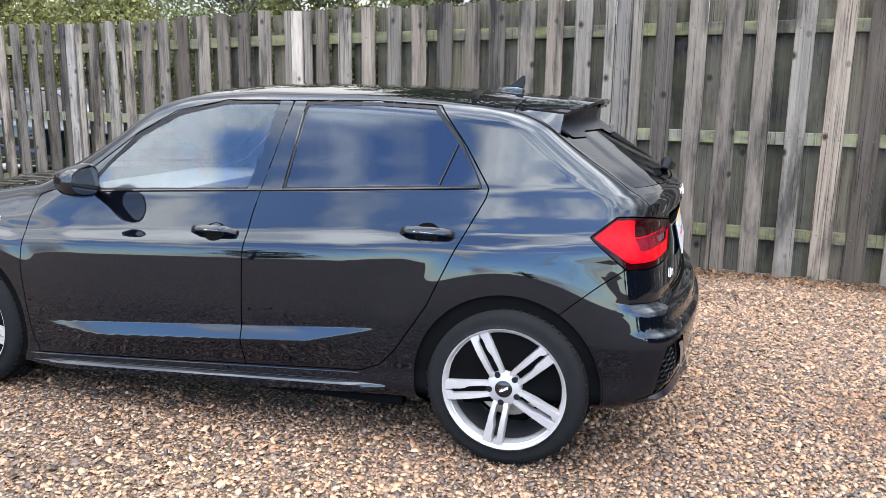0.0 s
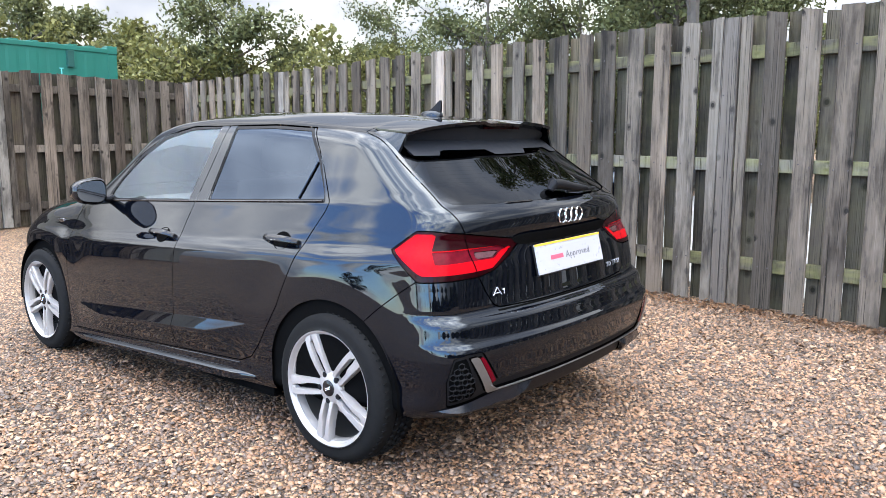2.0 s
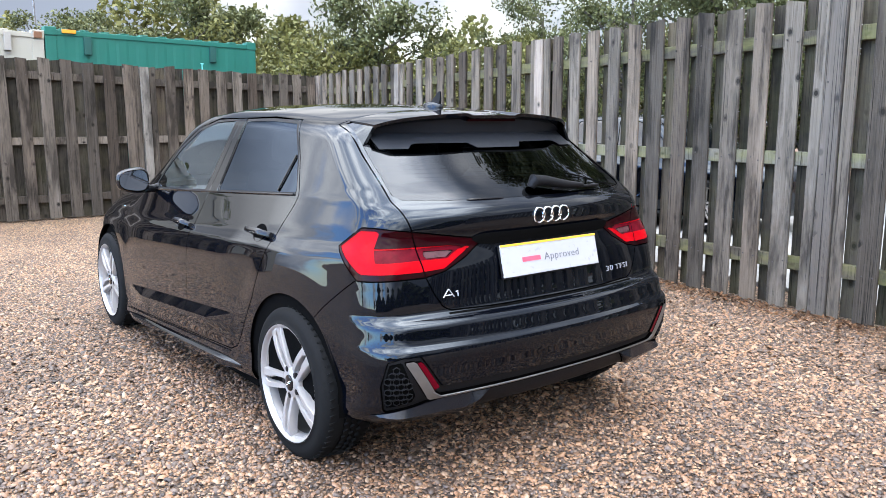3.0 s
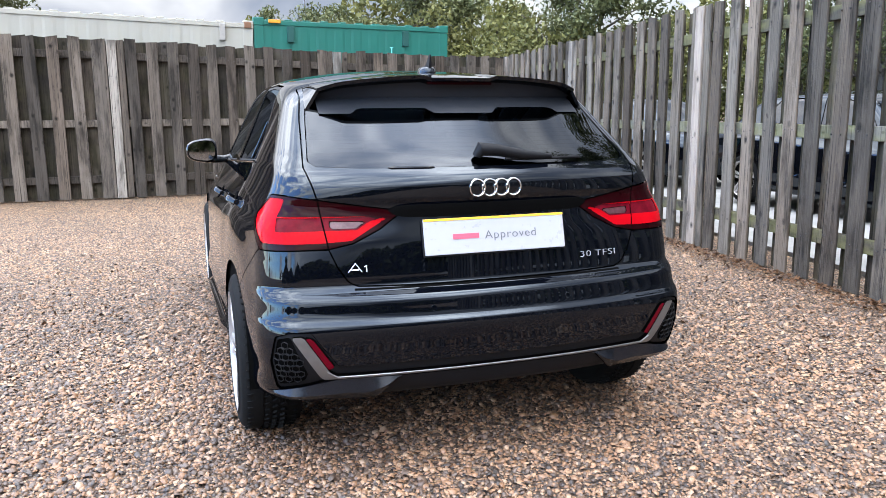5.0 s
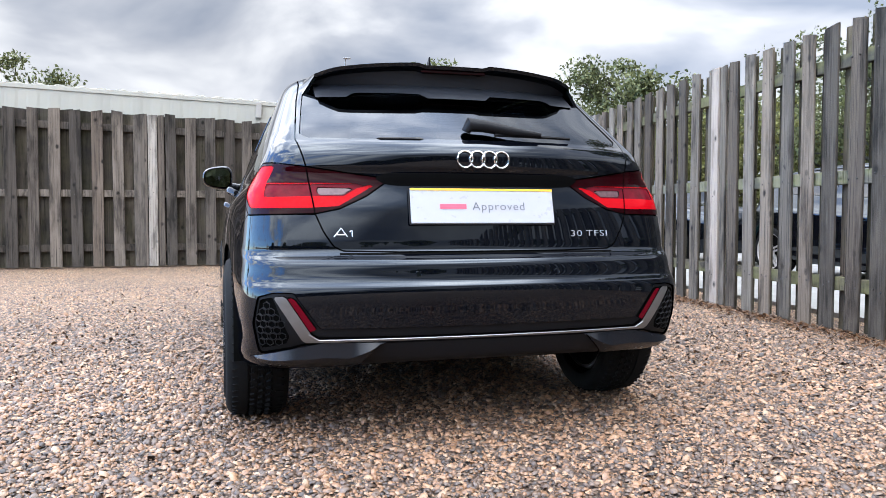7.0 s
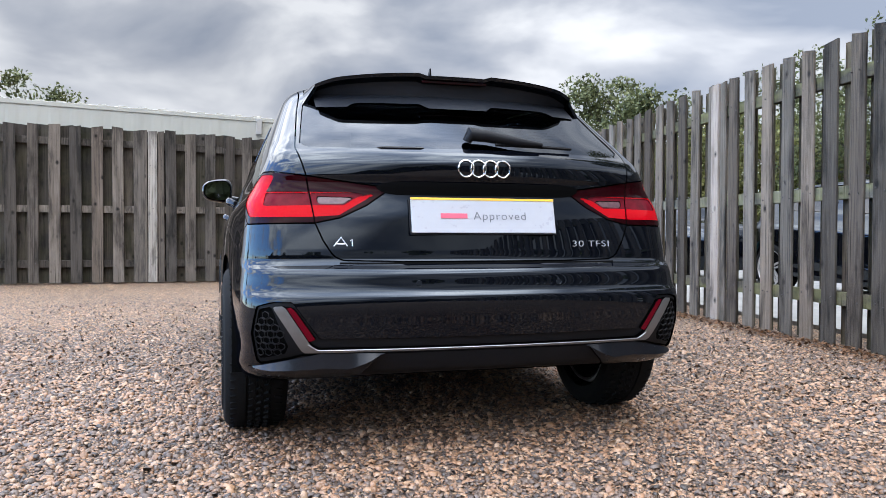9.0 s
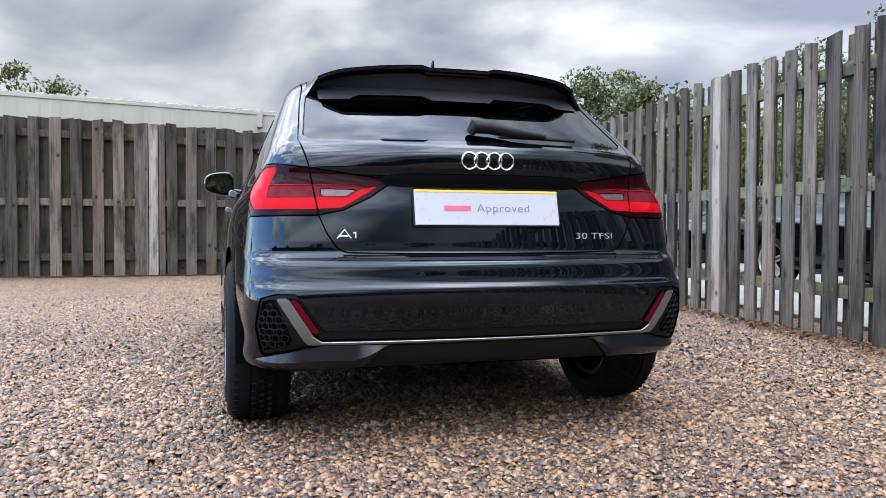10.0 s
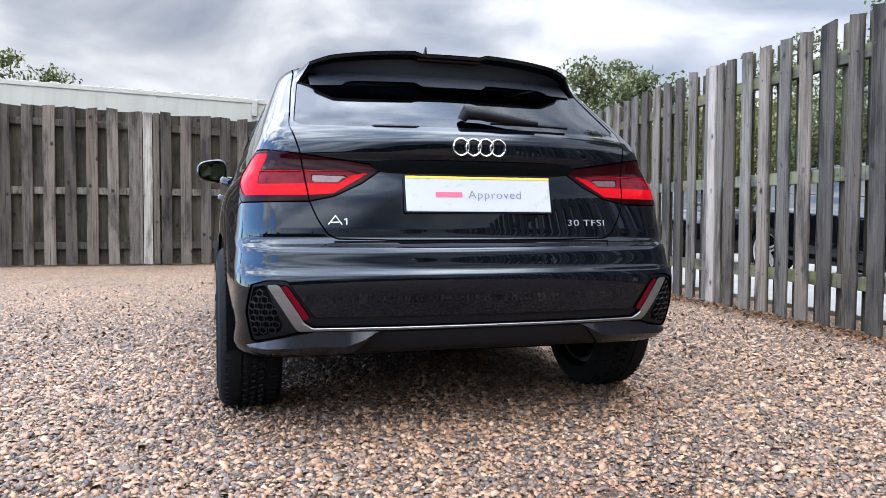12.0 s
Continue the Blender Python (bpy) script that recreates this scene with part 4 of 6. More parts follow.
LAMP = ((0.482, 0.888), (0.366, 0.961), (0.300, 0.960), (0.170, 0.946), (-0.128, 0.905), (-0.046, 0.847),
        (0.046, 0.803), (0.128, 0.786), (0.370, 0.781))
TAILGATE = ((-0.1, 1.6), (0.565, 1.6), (0.570, 1.40), (0.579, 1.292), (0.600, 1.213), (0.630, 1.050), (0.601, 0.945), (0.577, 0.787),
            (0.552, 0.728), (0.520, 0.678), (0.490, 0.662), (0.30, 0.658), (-0.1, 0.658))
REAR_GLASS = ((-0.1, 1.047), (0.45, 1.047), (0.590, 1.052), (0.612, 1.068), (0.583, 1.205), (0.555, 1.32), (0.54, 1.6), (-0.1, 1.6))
BUMPER = ((-0.9, 0.0), (0.62, 0.0), (0.62, 0.60), (0.532, 0.668), (0.373, 0.784), (0.128, 0.784), (-0.9, 0.784))
FRONT_DOOR = ((1.058, 0.985), (0.976, 1.347), (1.30, 1.346), (1.54, 1.297), (1.72, 1.198), (1.88, 1.075), (2.02, 0.968), (2.19, 0.915),
              (2.216, 0.78), (2.220, 0.606), (2.201, 0.453), (2.178, 0.300), (2.150, 0.213), (1.609, 0.249), (1.087, 0.283),
              (1.091, 0.460), (1.085, 0.763), (1.075, 0.897))
REAR_DOOR = ((1.058, 0.985), (0.976, 1.347), (0.62, 1.352), (0.337, 1.338), (0.21, 1.19), (0.103, 1.040), (0.110, 1.005), (0.209, 0.806), (0.301, 0.608),
             (0.428, 0.419), (0.490, 0.352), (0.574, 0.318), (1.087, 0.283), (1.091, 0.460), (1.085, 0.763), (1.075, 0.897))
FRONT_WINDOW = ((1.905, 0.958), (1.50, 0.977), (1.119, 0.997), (1.042, 1.337), (1.302, 1.328), (1.518, 1.280), (1.699, 1.182), (1.82, 1.078), (1.885, 1.0))
REAR_WINDOW = ((0.950, 1.006), (0.908, 1.333), (0.623, 1.336), (0.359, 1.324), (0.248, 1.206), (0.150, 1.072), (0.142, 1.050))
WINDSCREEN = ((-0.2, 1.065), (0.50, 1.065), (0.545, 1.12), (0.475, 1.345), (0.40, 1.372), (-0.2, 1.385))
VENT = ((0.262, 0.507), (0.228, 0.516), (0.188, 0.386), (0.198, 0.362), (0.272, 0.343), (0.279, 0.43))
TRIM = ((0.222, 0.518), (0.191, 0.521), (0.128, 0.396), (0.108, 0.3795), (-0.9, 0.3795), (-0.9, 0.3705), (0.150, 0.367))
REFLECTOR = ((0.189, 0.518), (0.169, 0.514), (0.113, 0.411), (0.131, 0.402))
RECESS = ((-0.9, 0.408), (0.103, 0.410), (0.172, 0.531), (0.225, 0.531), (0.267, 0.517), (0.288, 0.43), (0.282, 0.326), (0.19, 0.345), (0.15, 0.358), (-0.9, 0.363))
LAMP_TOP = ((0.330, 0.99), (0.293, 0.945), (0.300, 0.922), (0.152, 0.922), (-0.2, 0.902), (-0.2, 0.99))
LAMP_GLOW = ((0.468, 0.889), (0.372, 0.950), (0.300, 0.951), (0.293, 0.945), (0.314, 0.889), (0.307, 0.843), (0.152, 0.846), (0.031, 0.846), (-0.013, 0.873),
             (-0.068, 0.8875), (-0.071, 0.881), (0.006, 0.837), (0.050, 0.812), (0.152, 0.806), (0.362, 0.805))
LAMP_STRIP = ((0.314, 0.889), (0.307, 0.843), (0.152, 0.846), (0.031, 0.846), (-0.013, 0.873), (-0.068, 0.8885), (0.152, 0.8895))
LAMP_INSET = ((0.128, 0.876), (0.124, 0.851), (0.034, 0.852), (-0.006, 0.874))
LAMP_LINE = ((0.318, 0.8915), (0.316, 0.8835), (0.152, 0.8835), (-0.045, 0.8815), (-0.078, 0.8895), (0.152, 0.8915))
DIFFUSER = ((-0.1, 0.362), (0.372, 0.358), (0.480, 0.262), (0.52, 0.1), (-0.1, 0.1))

lamp, shell = carve(shell, LAMP, around, 0.005, lambda q: q[:, 1] - 0.1)
inner_lamp, outer_lamp = carve(lamp, TAILGATE, behind, 0.005, REAR_HALF)
tailgate, shell = carve(shell, TAILGATE, behind, 0.005, REAR_HALF)
rear_glass, tailgate = carve(tailgate, REAR_GLASS, behind, 0.003, lambda q: q[:, 1] - 0.03)
bumper, shell = carve(shell, BUMPER, around, 0.004, lambda q: q[:, 1] + 0.10)
doors = {}
for key, outline, opening in (("front_door", FRONT_DOOR, FRONT_WINDOW), ("rear_door", REAR_DOOR, REAR_WINDOW)):
    door, shell = carve(shell, outline, flank, 0.005, BESIDE)
    pane, door = carve(door, opening, flank, 0.0, BESIDE)
    seal, door = carve(door, [(y + (y - 1.0 if key == "front_door" else y - 0.55) * 0.03, z + (0.013 if z > 1.1 else -0.012)) for y, z in opening], flank, 0.002, BESIDE)
    pillar, door = carve(door, ((0.86, 1.004), (0.86, 1.40), (1.20, 1.40), (1.20, 0.990)), flank, 0.0, BESIDE)
    doors[key] = door, pane, seal, pillar
windscreen, shell = carve(shell, WINDSCREEN, behind, 0.004, lambda q: 1.55 - q[:, 1])

# lower bumper trim
vent, bumper = carve(bumper, VENT, around, 0.003)
reflector, bumper = carve(bumper, REFLECTOR, around, 0.002)
trim, bumper = carve(bumper, TRIM, around, 0.002)
recess, bumper = carve(bumper, RECESS, around, 0.003)
diffuser, bumper = carve(bumper, DIFFUSER, behind, 0.003)

car = new("car")
tagged(car, "glossy black five-door hatchback with silver wheels parked on gravel", "car")
both("body", shell, PAINT, car)
plain_half = half_body(2)
lining = split(plain_half, 0.5 - (plain_half[0][:, 2] < 0.95))[0]
both("inner_shell", lining, SHELL_BLACK, car, "dark inner body shell", by=-0.015)

bm = bmesh.new()
add_box(bm, (-0.62, -0.25, 0.215), (0.62, 3.05, 0.245), 0.01)
add_box(bm, (-0.60, 0.12, 0.170), (0.60, 3.05, 0.215), 0.01)
add_box(bm, (-0.58, -0.36, 0.235), (0.58, -0.22, 0.26), 0.01)
add_box(bm, (-0.56, -0.50, 0.268), (0.56, -0.34, 0.29), 0.008)
add_box(bm, (-0.80, 0.42, 0.160), (0.80, 2.14, 0.23), 0.012)
add_box(bm, (-0.45, -0.52, 0.29), (0.45, -0.36, 0.40), 0.03)
part("underbody", bm, SHELL_BLACK, car, "dark flat underbody")
# wheel housings
for hub in (0.0, 2.563):
    for sign in (1, -1):
        bm = bmesh.new()
        add_lathe(bm, ((0.36, 0.84), (0.358, 0.50), (0.30, 0.47), (0.02, 0.47)), 48)
        bmesh.ops.delete(bm, geom=[f for f in bm.faces if f.calc_center_median().z < -0.03], context="FACES")
        bmesh.ops.transform(bm, matrix=Matrix.Translation((0, hub, 0.318)) @ Matrix.Scale(sign, 4, (1, 0, 0)), verts=bm.verts)
        part("wheel_arch_liner", bm, SHELL_BLACK, car, "dark plastic wheel arch liner", True)


def surface(y, z):
    """Place and normal of the flank at (y, z), on the side with x > 0."""
    p = np.array([[float(side_x(np.array(y), np.array(z))), y, z]])
    return p[0], normals(p)[0]


def rear_many(xs, zs):
    """Places and normals of the rear face at many (x, z)."""
    xs, zs = np.asarray(xs, float), np.asarray(zs, float)
    o = np.stack([np.abs(xs), np.full(xs.shape, 0.3), zs], 1)
    p = cast(o, np.tile((0.0, -1.0, 0.0), (len(xs), 1)))
    n = normals(p)
    f = np.stack([np.where(xs >= 0, 1.0, -1.0), np.ones(xs.shape), np.ones(xs.shape)], 1)
    return [(Vector(a), Vector(b)) for a, b in zip(p * f, n * f)]


def roof_many(xs, ys):
    """Heights of the closed body over many (x, y)."""
    xs, ys = np.abs(np.asarray(xs, float)), np.asarray(ys, float)
    o = np.stack([xs, ys, np.full(xs.shape, 1.10)], 1)
    return cast(o, np.tile((0.0, 0.0, 1.0), (len(xs), 1)))[:, 2]


def rear_at(x, z):
    return rear_many([x], [z])[0]


# ---- doors ----
def handle(parent, sign, y, z, name="handle"):
    """A bar handle before a dished cup."""
    c, n = surface(y, z)
    f = Vector((sign, 1, 1))
    n = Vector(n)
    along = Vector((0, 1, 0.0))
    up = n.cross(along).normalized()
    along = up.cross(n).normalized()
    base = Vector(c)

    def at(a, b, h):
        v = base + along * a + up * b + n * h
        return Vector((v.x * sign, v.y, v.z))
    flip = 1 if up.z > 0 else -1
    bm = bmesh.new()
    rings = []
    for k in range(15):
        s = k / 14 * 2 - 1
        lift = 0.034 * (1 - abs(s) ** 6) + 0.004
        h2 = 0.014 * (1 - 0.25 * abs(s) ** 3)
        ring = [(-h2, lift - 0.006), (-h2 * 0.9, lift + 0.004), (0, lift + 0.008), (h2 * 0.9, lift + 0.004), (h2, lift - 0.006), (0, lift - 0.012)]
        rings.append([bm.verts.new(at(s * 0.107, b * flip, h)) for b, h in ring])
    for a, b in zip(rings, rings[1:]):
        for j in range(6):
            bm.faces.new((a[j], a[(j + 1) % 6], b[(j + 1) % 6], b[j]))
    bm.faces.new(rings[0])
    bm.faces.new(rings[-1][::-1])
    bar = part(name, bm, GLOSS_BLACK, parent, "gloss black pull handle", True)
    bm = bmesh.new()
    ring0, ring1 = [], []
    for k in range(28):
        w = 2 * math.pi * k / 28
        ring0.append(bm.verts.new(at(0.052 * math.cos(w), 0.040 * math.sin(w) * flip, 0.0035)))
        ring1.append(bm.verts.new(at(0.046 * math.cos(w), 0.034 * math.sin(w) * flip, 0.0018)))
    for k in range(28):
        j = (k + 1) % 28
        bm.faces.new((ring0[k], ring0[j], ring1[j], ring1[k]))
    bm.faces.new(ring1)
    part("handle_cup", bm, SHELL_BLACK, parent, "dished black handle cup", True)
    bm = bmesh.new()
    add_tube(bm, [at(s * 0.095, -0.009 * flip, 0.038 * (1 - abs(s) ** 6) + 0.004) for s in np.linspace(-1, 1, 11)], 0.0012, 6)
    part("handle_strip", bm, CHROME, parent, "thin bright handle strip", True)
    return bar


def flank_tube(name, points, radius, material, sign, parent, label="", out=0.002):
    bm = bmesh.new()
    path = []
    for (y0, z0), (y1, z1) in zip(points, points[1:]):
        for k in np.linspace(0, 1, 8)[: (8 if (y1, z1) == points[-1] else 7)]:
            p, n = surface(y0 + (y1 - y0) * k, z0 + (z1 - z0) * k)
            p = p + n * out
            path.append((p[0] * sign, p[1], p[2]))
    add_tube(bm, path, radius, 6)
    return part(name, bm, material, parent, label, True)


for sign in (-1, 1):
    for key, glassy, spot in (("front_door", CLEAR, (1.231, 0.818)), ("rear_door", PRIVACY, (0.318, 0.871))):
        door, pane, seal, pillar = doors[key]
        panel = one(key, door, PAINT, sign, car, "glossy black door panel")
        one("window", pane, glassy, sign, panel, "tinted side window glass", by=-0.004)
        one("pillar_trim", pillar, PAINT, sign, panel, "gloss black pillar trim", by=0.001)
        one("window_frame", seal, MATT_BLACK, sign, panel, "gloss black window surround", by=-0.0015)
        handle(panel, sign, *spot)
    flank_tube("belt_strip", ((1.96, 0.940), (1.50, 0.966), (1.119, 0.986), (0.95, 0.995), (0.142, 1.040)), 0.0045, GLOSS_BLACK, sign, car, "gloss black waistline strip", 0.004)
    # small fixed quarter light divider in the rear window
    bm = bmesh.new()
    a, b = surface(0.245, 1.195)[0], surface(0.300, 1.045)[0]
    add_tube(bm, [(a[0] * sign, a[1], a[2]), (b[0] * sign, b[1], b[2])], 0.004, 6)
    part("window_divider", bm, GLOSS_BLACK, car, "black divider of the rear side window", True)
    # sill blade
    bm = bmesh.new()
    rows = []
    for y in np.linspace(0.47, 2.19, 24):
        zc = 0.262 - 0.055 * (y - 0.47)
        k = min(1.0, (y - 0.46) / 0.18, (2.21 - y) / 0.2)
        x = float(side_x(np.array(y), np.array(zc)))
        drop = 0.038 if y < 1.1 else 0.030
        rows.append([bm.verts.new((sign * (x + dx * k), y, zc + dz * (0.3 + 0.7 * k))) for dx, dz in ((-0.01, 0.022), (0.010, 0.017), (0.024, 0.004), (0.022, -drop + 0.012), (0.0, -drop), (-0.04, -drop - 0.006))])
    for a, b in zip(rows, rows[1:]):
        for j in range(5):
            bm.faces.new((a[j], a[j + 1], b[j + 1], b[j]))
    part("sill_trim", bm, PAINT, car, "gloss black side sill blade", True)
    # joint between door and sill
    flank_tube("sill_strip", ((2.20, 0.203), (1.609, 0.240), (1.087, 0.274), (0.58, 0.306)), 0.003, GLOSS_BLACK, sign, car, "thin sill seam", 0.001)
    # badge on the front wing
    p, n = surface(2.41, 0.80)
    bm = bmesh.new()
    add_box(bm, (-0.003, -0.030, -0.010), (0.003, 0.030, 0.010), 0.002, Matrix.Translation((p[0] * sign + 0.001 * sign, p[1], p[2])))
    badge = part("wing_badge", bm, CHROME, car, "small silver wing badge")

# ---- mirrors ----
for sign in (-1, 1):
    bm = bmesh.new()
    rings = []
    for k, (y, w, h) in enumerate(((1.795, 0.088, 0.060), (1.805, 0.096, 0.067), (1.83, 0.100, 0.070), (1.87, 0.092, 0.062), (1.905, 0.066, 0.042), (1.925, 0.030, 0.018))):
        ring = []
        for j in range(24):
            a = 2 * math.pi * j / 24
            cx, cz = math.cos(a), math.sin(a)
            x = 0.9 * w * math.copysign(abs(cx) ** 0.65, cx)
            z = h * math.copysign(abs(cz) ** 0.7, cz) * (1.0 - 0.22 * x / 0.1)
            ring.append(bm.verts.new((sign * (0.885 + x), y, 1.005 + z)))
        rings.append(ring)
    for a, b in zip(rings, rings[1:]):
        for j in range(24):
            bm.faces.new((a[j], a[(j + 1) % 24], b[(j + 1) % 24], b[j]))
    bm.faces.new(rings[-1])
    housing = part("door_mirror", bm, GLOSS_BLACK, car, "gloss black door mirror housing", True)
    bm = bmesh.new()
    pts = []
    for j in range(24):
        a = 2 * math.pi * j / 24
        cx, cz = math.cos(a), math.sin(a)
        x = 0.075 * math.copysign(abs(cx) ** 0.65, cx)
        z = 0.055 * math.copysign(abs(cz) ** 0.7, cz) * (1.0 - 0.22 * x / 0.1)
        pts.append(bm.verts.new((sign * (0.885 + x), 1.797 + 0.02 * x, 1.005 + z)))
    bm.faces.new(pts)
    part("mirror_glass", bm, MIRROR, housing, "mirror glass")
    bm = bmesh.new()
    add_tube(bm, [(sign * 0.70, 1.90, 0.955), (sign * 0.76, 1.875, 0.95), (sign * 0.83, 1.85, 0.955)], [0.03, 0.022, 0.026], 10)
    part("mirror_arm", bm, GLOSS_BLACK, housing, "black mirror arm", True)

# ---- tailgate ----
gate = both("tailgate", tailgate, PAINT, car, "glossy black tailgate")
both("rear_window", rear_glass, HEATED, gate, "dark rear window glass", by=-0.003)
both("windscreen", windscreen, CLEAR, car, "windscreen glass", by=-0.002)

# spoiler over the rear window
bm = bmesh.new()


def spoiler_section(x):
    """Upper and lower lines of the spoiler at x, front to back."""
    ax = abs(x)
    tail = -0.243 + 0.055 * (ax / 0.46) ** 2.5 + 0.30 * max(0.0, ax - 0.46)
    raised = 0.012 * min(1, max(0, (ax - 0.115) / 0.03))
    ks = np.linspace(0, 1, 9)
    ys = 0.045 + (tail - 0.045) * ks
    body = roof_many(np.full(9, ax), np.full(9, 0.045))
    fall = roof_z(np.full(9, ax), ys) - roof_z(np.full(9, ax), np.full(9, 0.045))
    zs = body + fall + 0.003 + raised * ks * 0.8 + 0.008 * ks - 0.35 * max(0.0, ax - 0.45) ** 1.3 * ks
    top = list(zip(ys, zs))
    lip = top[-1][1]
    low = [(tail + 0.005, lip - 0.013), (tail + 0.05, lip - 0.024)]
    zg = 1.214 + 0.020 * min(1, max(0, (ax - 0.115) / 0.03)) * min(1, max(0, (0.42 - ax) / 0.03))
    for z in (min(1.285, lip - 0.03), zg + 0.012):
        base = rear_at(x, z)[0]
        low.append((base.y - 0.003, z))
    return top, low


columns = []
for x in sorted({*np.round(np.linspace(-0.53, 0.53, 49), 4), -0.115, 0.115, -0.145, 0.145, -0.40, 0.40, -0.405, 0.405}):
    top, low = spoiler_section(x)
    columns.append([bm.verts.new((x, y, z)) for y, z in top + low])
for a, b in zip(columns, columns[1:]):
    for j in range(10):
        bm.faces.new((a[j], b[j], b[j + 1], a[j + 1]))
bm.faces.new(columns[0])
bm.faces.new(columns[-1][::-1])
lower = bmesh.new()
rows = [[lower.verts.new(v.co) for v in c[10:]] for c in columns]
for a, b in zip(rows, rows[1:]):
    for j in range(2):
        lower.faces.new((a[j], b[j], b[j + 1], a[j + 1]))
# a gloss fin under each end of the spoiler, with a dark inner face
for sign in (-1, 1):
    top, low = spoiler_section(0.53)
    fin, inner = bmesh.new(), bmesh.new()
    rows = []
    for k in np.linspace(0, 1, 7):
        y = 0.03 + (top[-1][0] + 0.012 - 0.03) * k
        if k == 0:
            start = Vector((0.555, 0.03, float(roof_many([0.555], [0.03])[0]) - 0.002))
            rows.append((start, start, start))
            continue
        up = Vector((0.540 - 0.010 * k, y, float(np.interp(-y, [-p[0] for p in top], [p[1] for p in top])) - 0.008))
        foot = start.lerp(Vector((0.591, -0.125, 1.214)), k) + Vector((0.010 * math.sin(math.pi * k), 0, 0))
        rows.append((up, up.lerp(foot, 0.5) + Vector((0.004 * math.sin(math.pi * k), 0, 0)), foot))
    for mesh_of, inset in ((fin, 0.0), (inner, -0.014)):
        grid = [[mesh_of.verts.new((sign * (p.x + inset), p.y, p.z)) for p in row] for row in rows]
        for p, q in zip(grid, grid[1:]):
            for j in range(2):
                mesh_of.faces.new((p[j], q[j], q[j + 1], p[j + 1]))
        bmesh.ops.remove_doubles(mesh_of, verts=mesh_of.verts, dist=0.0002)
    edge = [fin.verts.new((sign * (p.x + d), p.y - 0.001, p.z)) for d in (0.0, -0.014) for p in rows[-1]]
    for j in range(2):
        fin.faces.new((edge[j], edge[j + 1], edge[j + 4], edge[j + 3]))
    part("spoiler_fin", fin, PAINT, gate, "gloss black side fin of the spoiler", True)
    part("fin_lining", inner, SHELL_BLACK, gate, "dark inner face of the fin", True)
part("spoiler_underside", lower, SPOILER_BLACK, gate, "black underside of the roof spoiler", True)
part("spoiler", bm, PAINT, gate, "gloss black roof spoiler over the rear window", True)
bm = bmesh.new()
add_box(bm, (-0.13, -0.226, 1.331), (0.13, -0.212, 1.341), 0.002)
part("high_brake_light", bm, RED_DEEP, gate, "slim dark red brake light strip")

# black tube for the shadow in the joint between tailgate and bumper
bm = bmesh.new()
add_tube(bm, [p - n * 0.003 for p, n in rear_many(np.linspace(-0.50, 0.50, 41), np.full(41, 0.653))], 0.006, 6)
part("tailgate_seal", bm, SHELL_BLACK, car, "black tube for the shadow under the tailgate lip", True)
# slim vent strip under the rear window
bm = bmesh.new()
add_tube(bm, [p + n * 0.001 for p, n in rear_many(np.linspace(-0.36, -0.20, 13), np.full(13, 1.046))], [0.001, *[0.005] * 11, 0.001], 6)
part("window_strip", bm, GLOSS_BLACK, gate, "slim black strip under the rear window", True)

# badge of four rings
for i in range(4):
    cx = -0.0668 + 0.0445 * i
    p, n = rear_at(cx, 0.975)
    bm = bmesh.new()
    pts = []
    for k in range(40):
        a = 2 * math.pi * k / 40
        q, m = rear_at(cx + 0.0273 * math.cos(a), 0.975 + 0.0273 * math.sin(a))
        pts.append(q + m * 0.004)
    add_tube(bm, pts, 0.0032, 8, closed=True)
    part("ring_badge", bm, CHROME, gate, "chrome ring badge", True)

# model mark: a peaked outline and a short bar
def rear_strokes(name, lines, radius, material, label):
    bm = bmesh.new()
    for line in lines:
        pts = [rear_at(x, z) for x, z in line]
        add_tube(bm, [p + n * 0.003 for p, n in pts], radius, 6)
    return part(name, bm, material, gate, label, True)


rear_strokes("model_mark", (((-0.517, 0.709), (-0.4935, 0.738), (-0.473, 0.709)), ((-0.509, 0.716), (-0.482, 0.716)), ((-0.465, 0.725), (-0.457, 0.730), (-0.457, 0.709))), 0.0024, SILVER, "silver model mark")


def lettering(text, size, material, parent, name, x, z, label, spacing=1.0, stretch=1.0, lift=0.002, plane_y=None, thin=0.0):
    """Raised letters on the rear face, centred at (x, z)."""
    curve = bpy.data.curves.new(name, "FONT")
    curve.body, curve.size, curve.extrude, curve.space_character = text, size, 0.0012, spacing
    curve.offset = thin
    curve.align_x, curve.align_y = "CENTER", "CENTER"
    tmp = bpy.data.objects.new(name, curve)
    scene.collection.objects.link(tmp)
    bpy.context.view_layer.update()
    me = bpy.data.meshes.new_from_object(tmp.evaluated_get(bpy.context.evaluated_depsgraph_get()))
    bpy.data.objects.remove(tmp)
    me.name = name
    at = rear_many([v.co.x * stretch + x for v in me.vertices], [v.co.y + z for v in me.vertices])
    for v, (q, n) in zip(me.vertices, at):
        px, pz, h = v.co.x * stretch + x, v.co.y + z, v.co.z
        if plane_y is None:
            v.co = q + n * (lift + h)
        else:
            v.co = (px, plane_y(pz) - lift - h, pz)
    me.materials.clear()
    me.materials.append(material)
    ob = new(name, me)
    ob.parent = parent
    return tagged(ob, label)


lettering("30", 0.0315, SILVER, gate, "engine_number", 0.358, 0.716, "chrome engine numerals", 1.12, 1.52, thin=-0.0004)
lettering("TFSI", 0.0315, SILVER, gate, "engine_mark", 0.446, 0.716, "chrome engine lettering", 1.12, 1.52, thin=-0.0004)

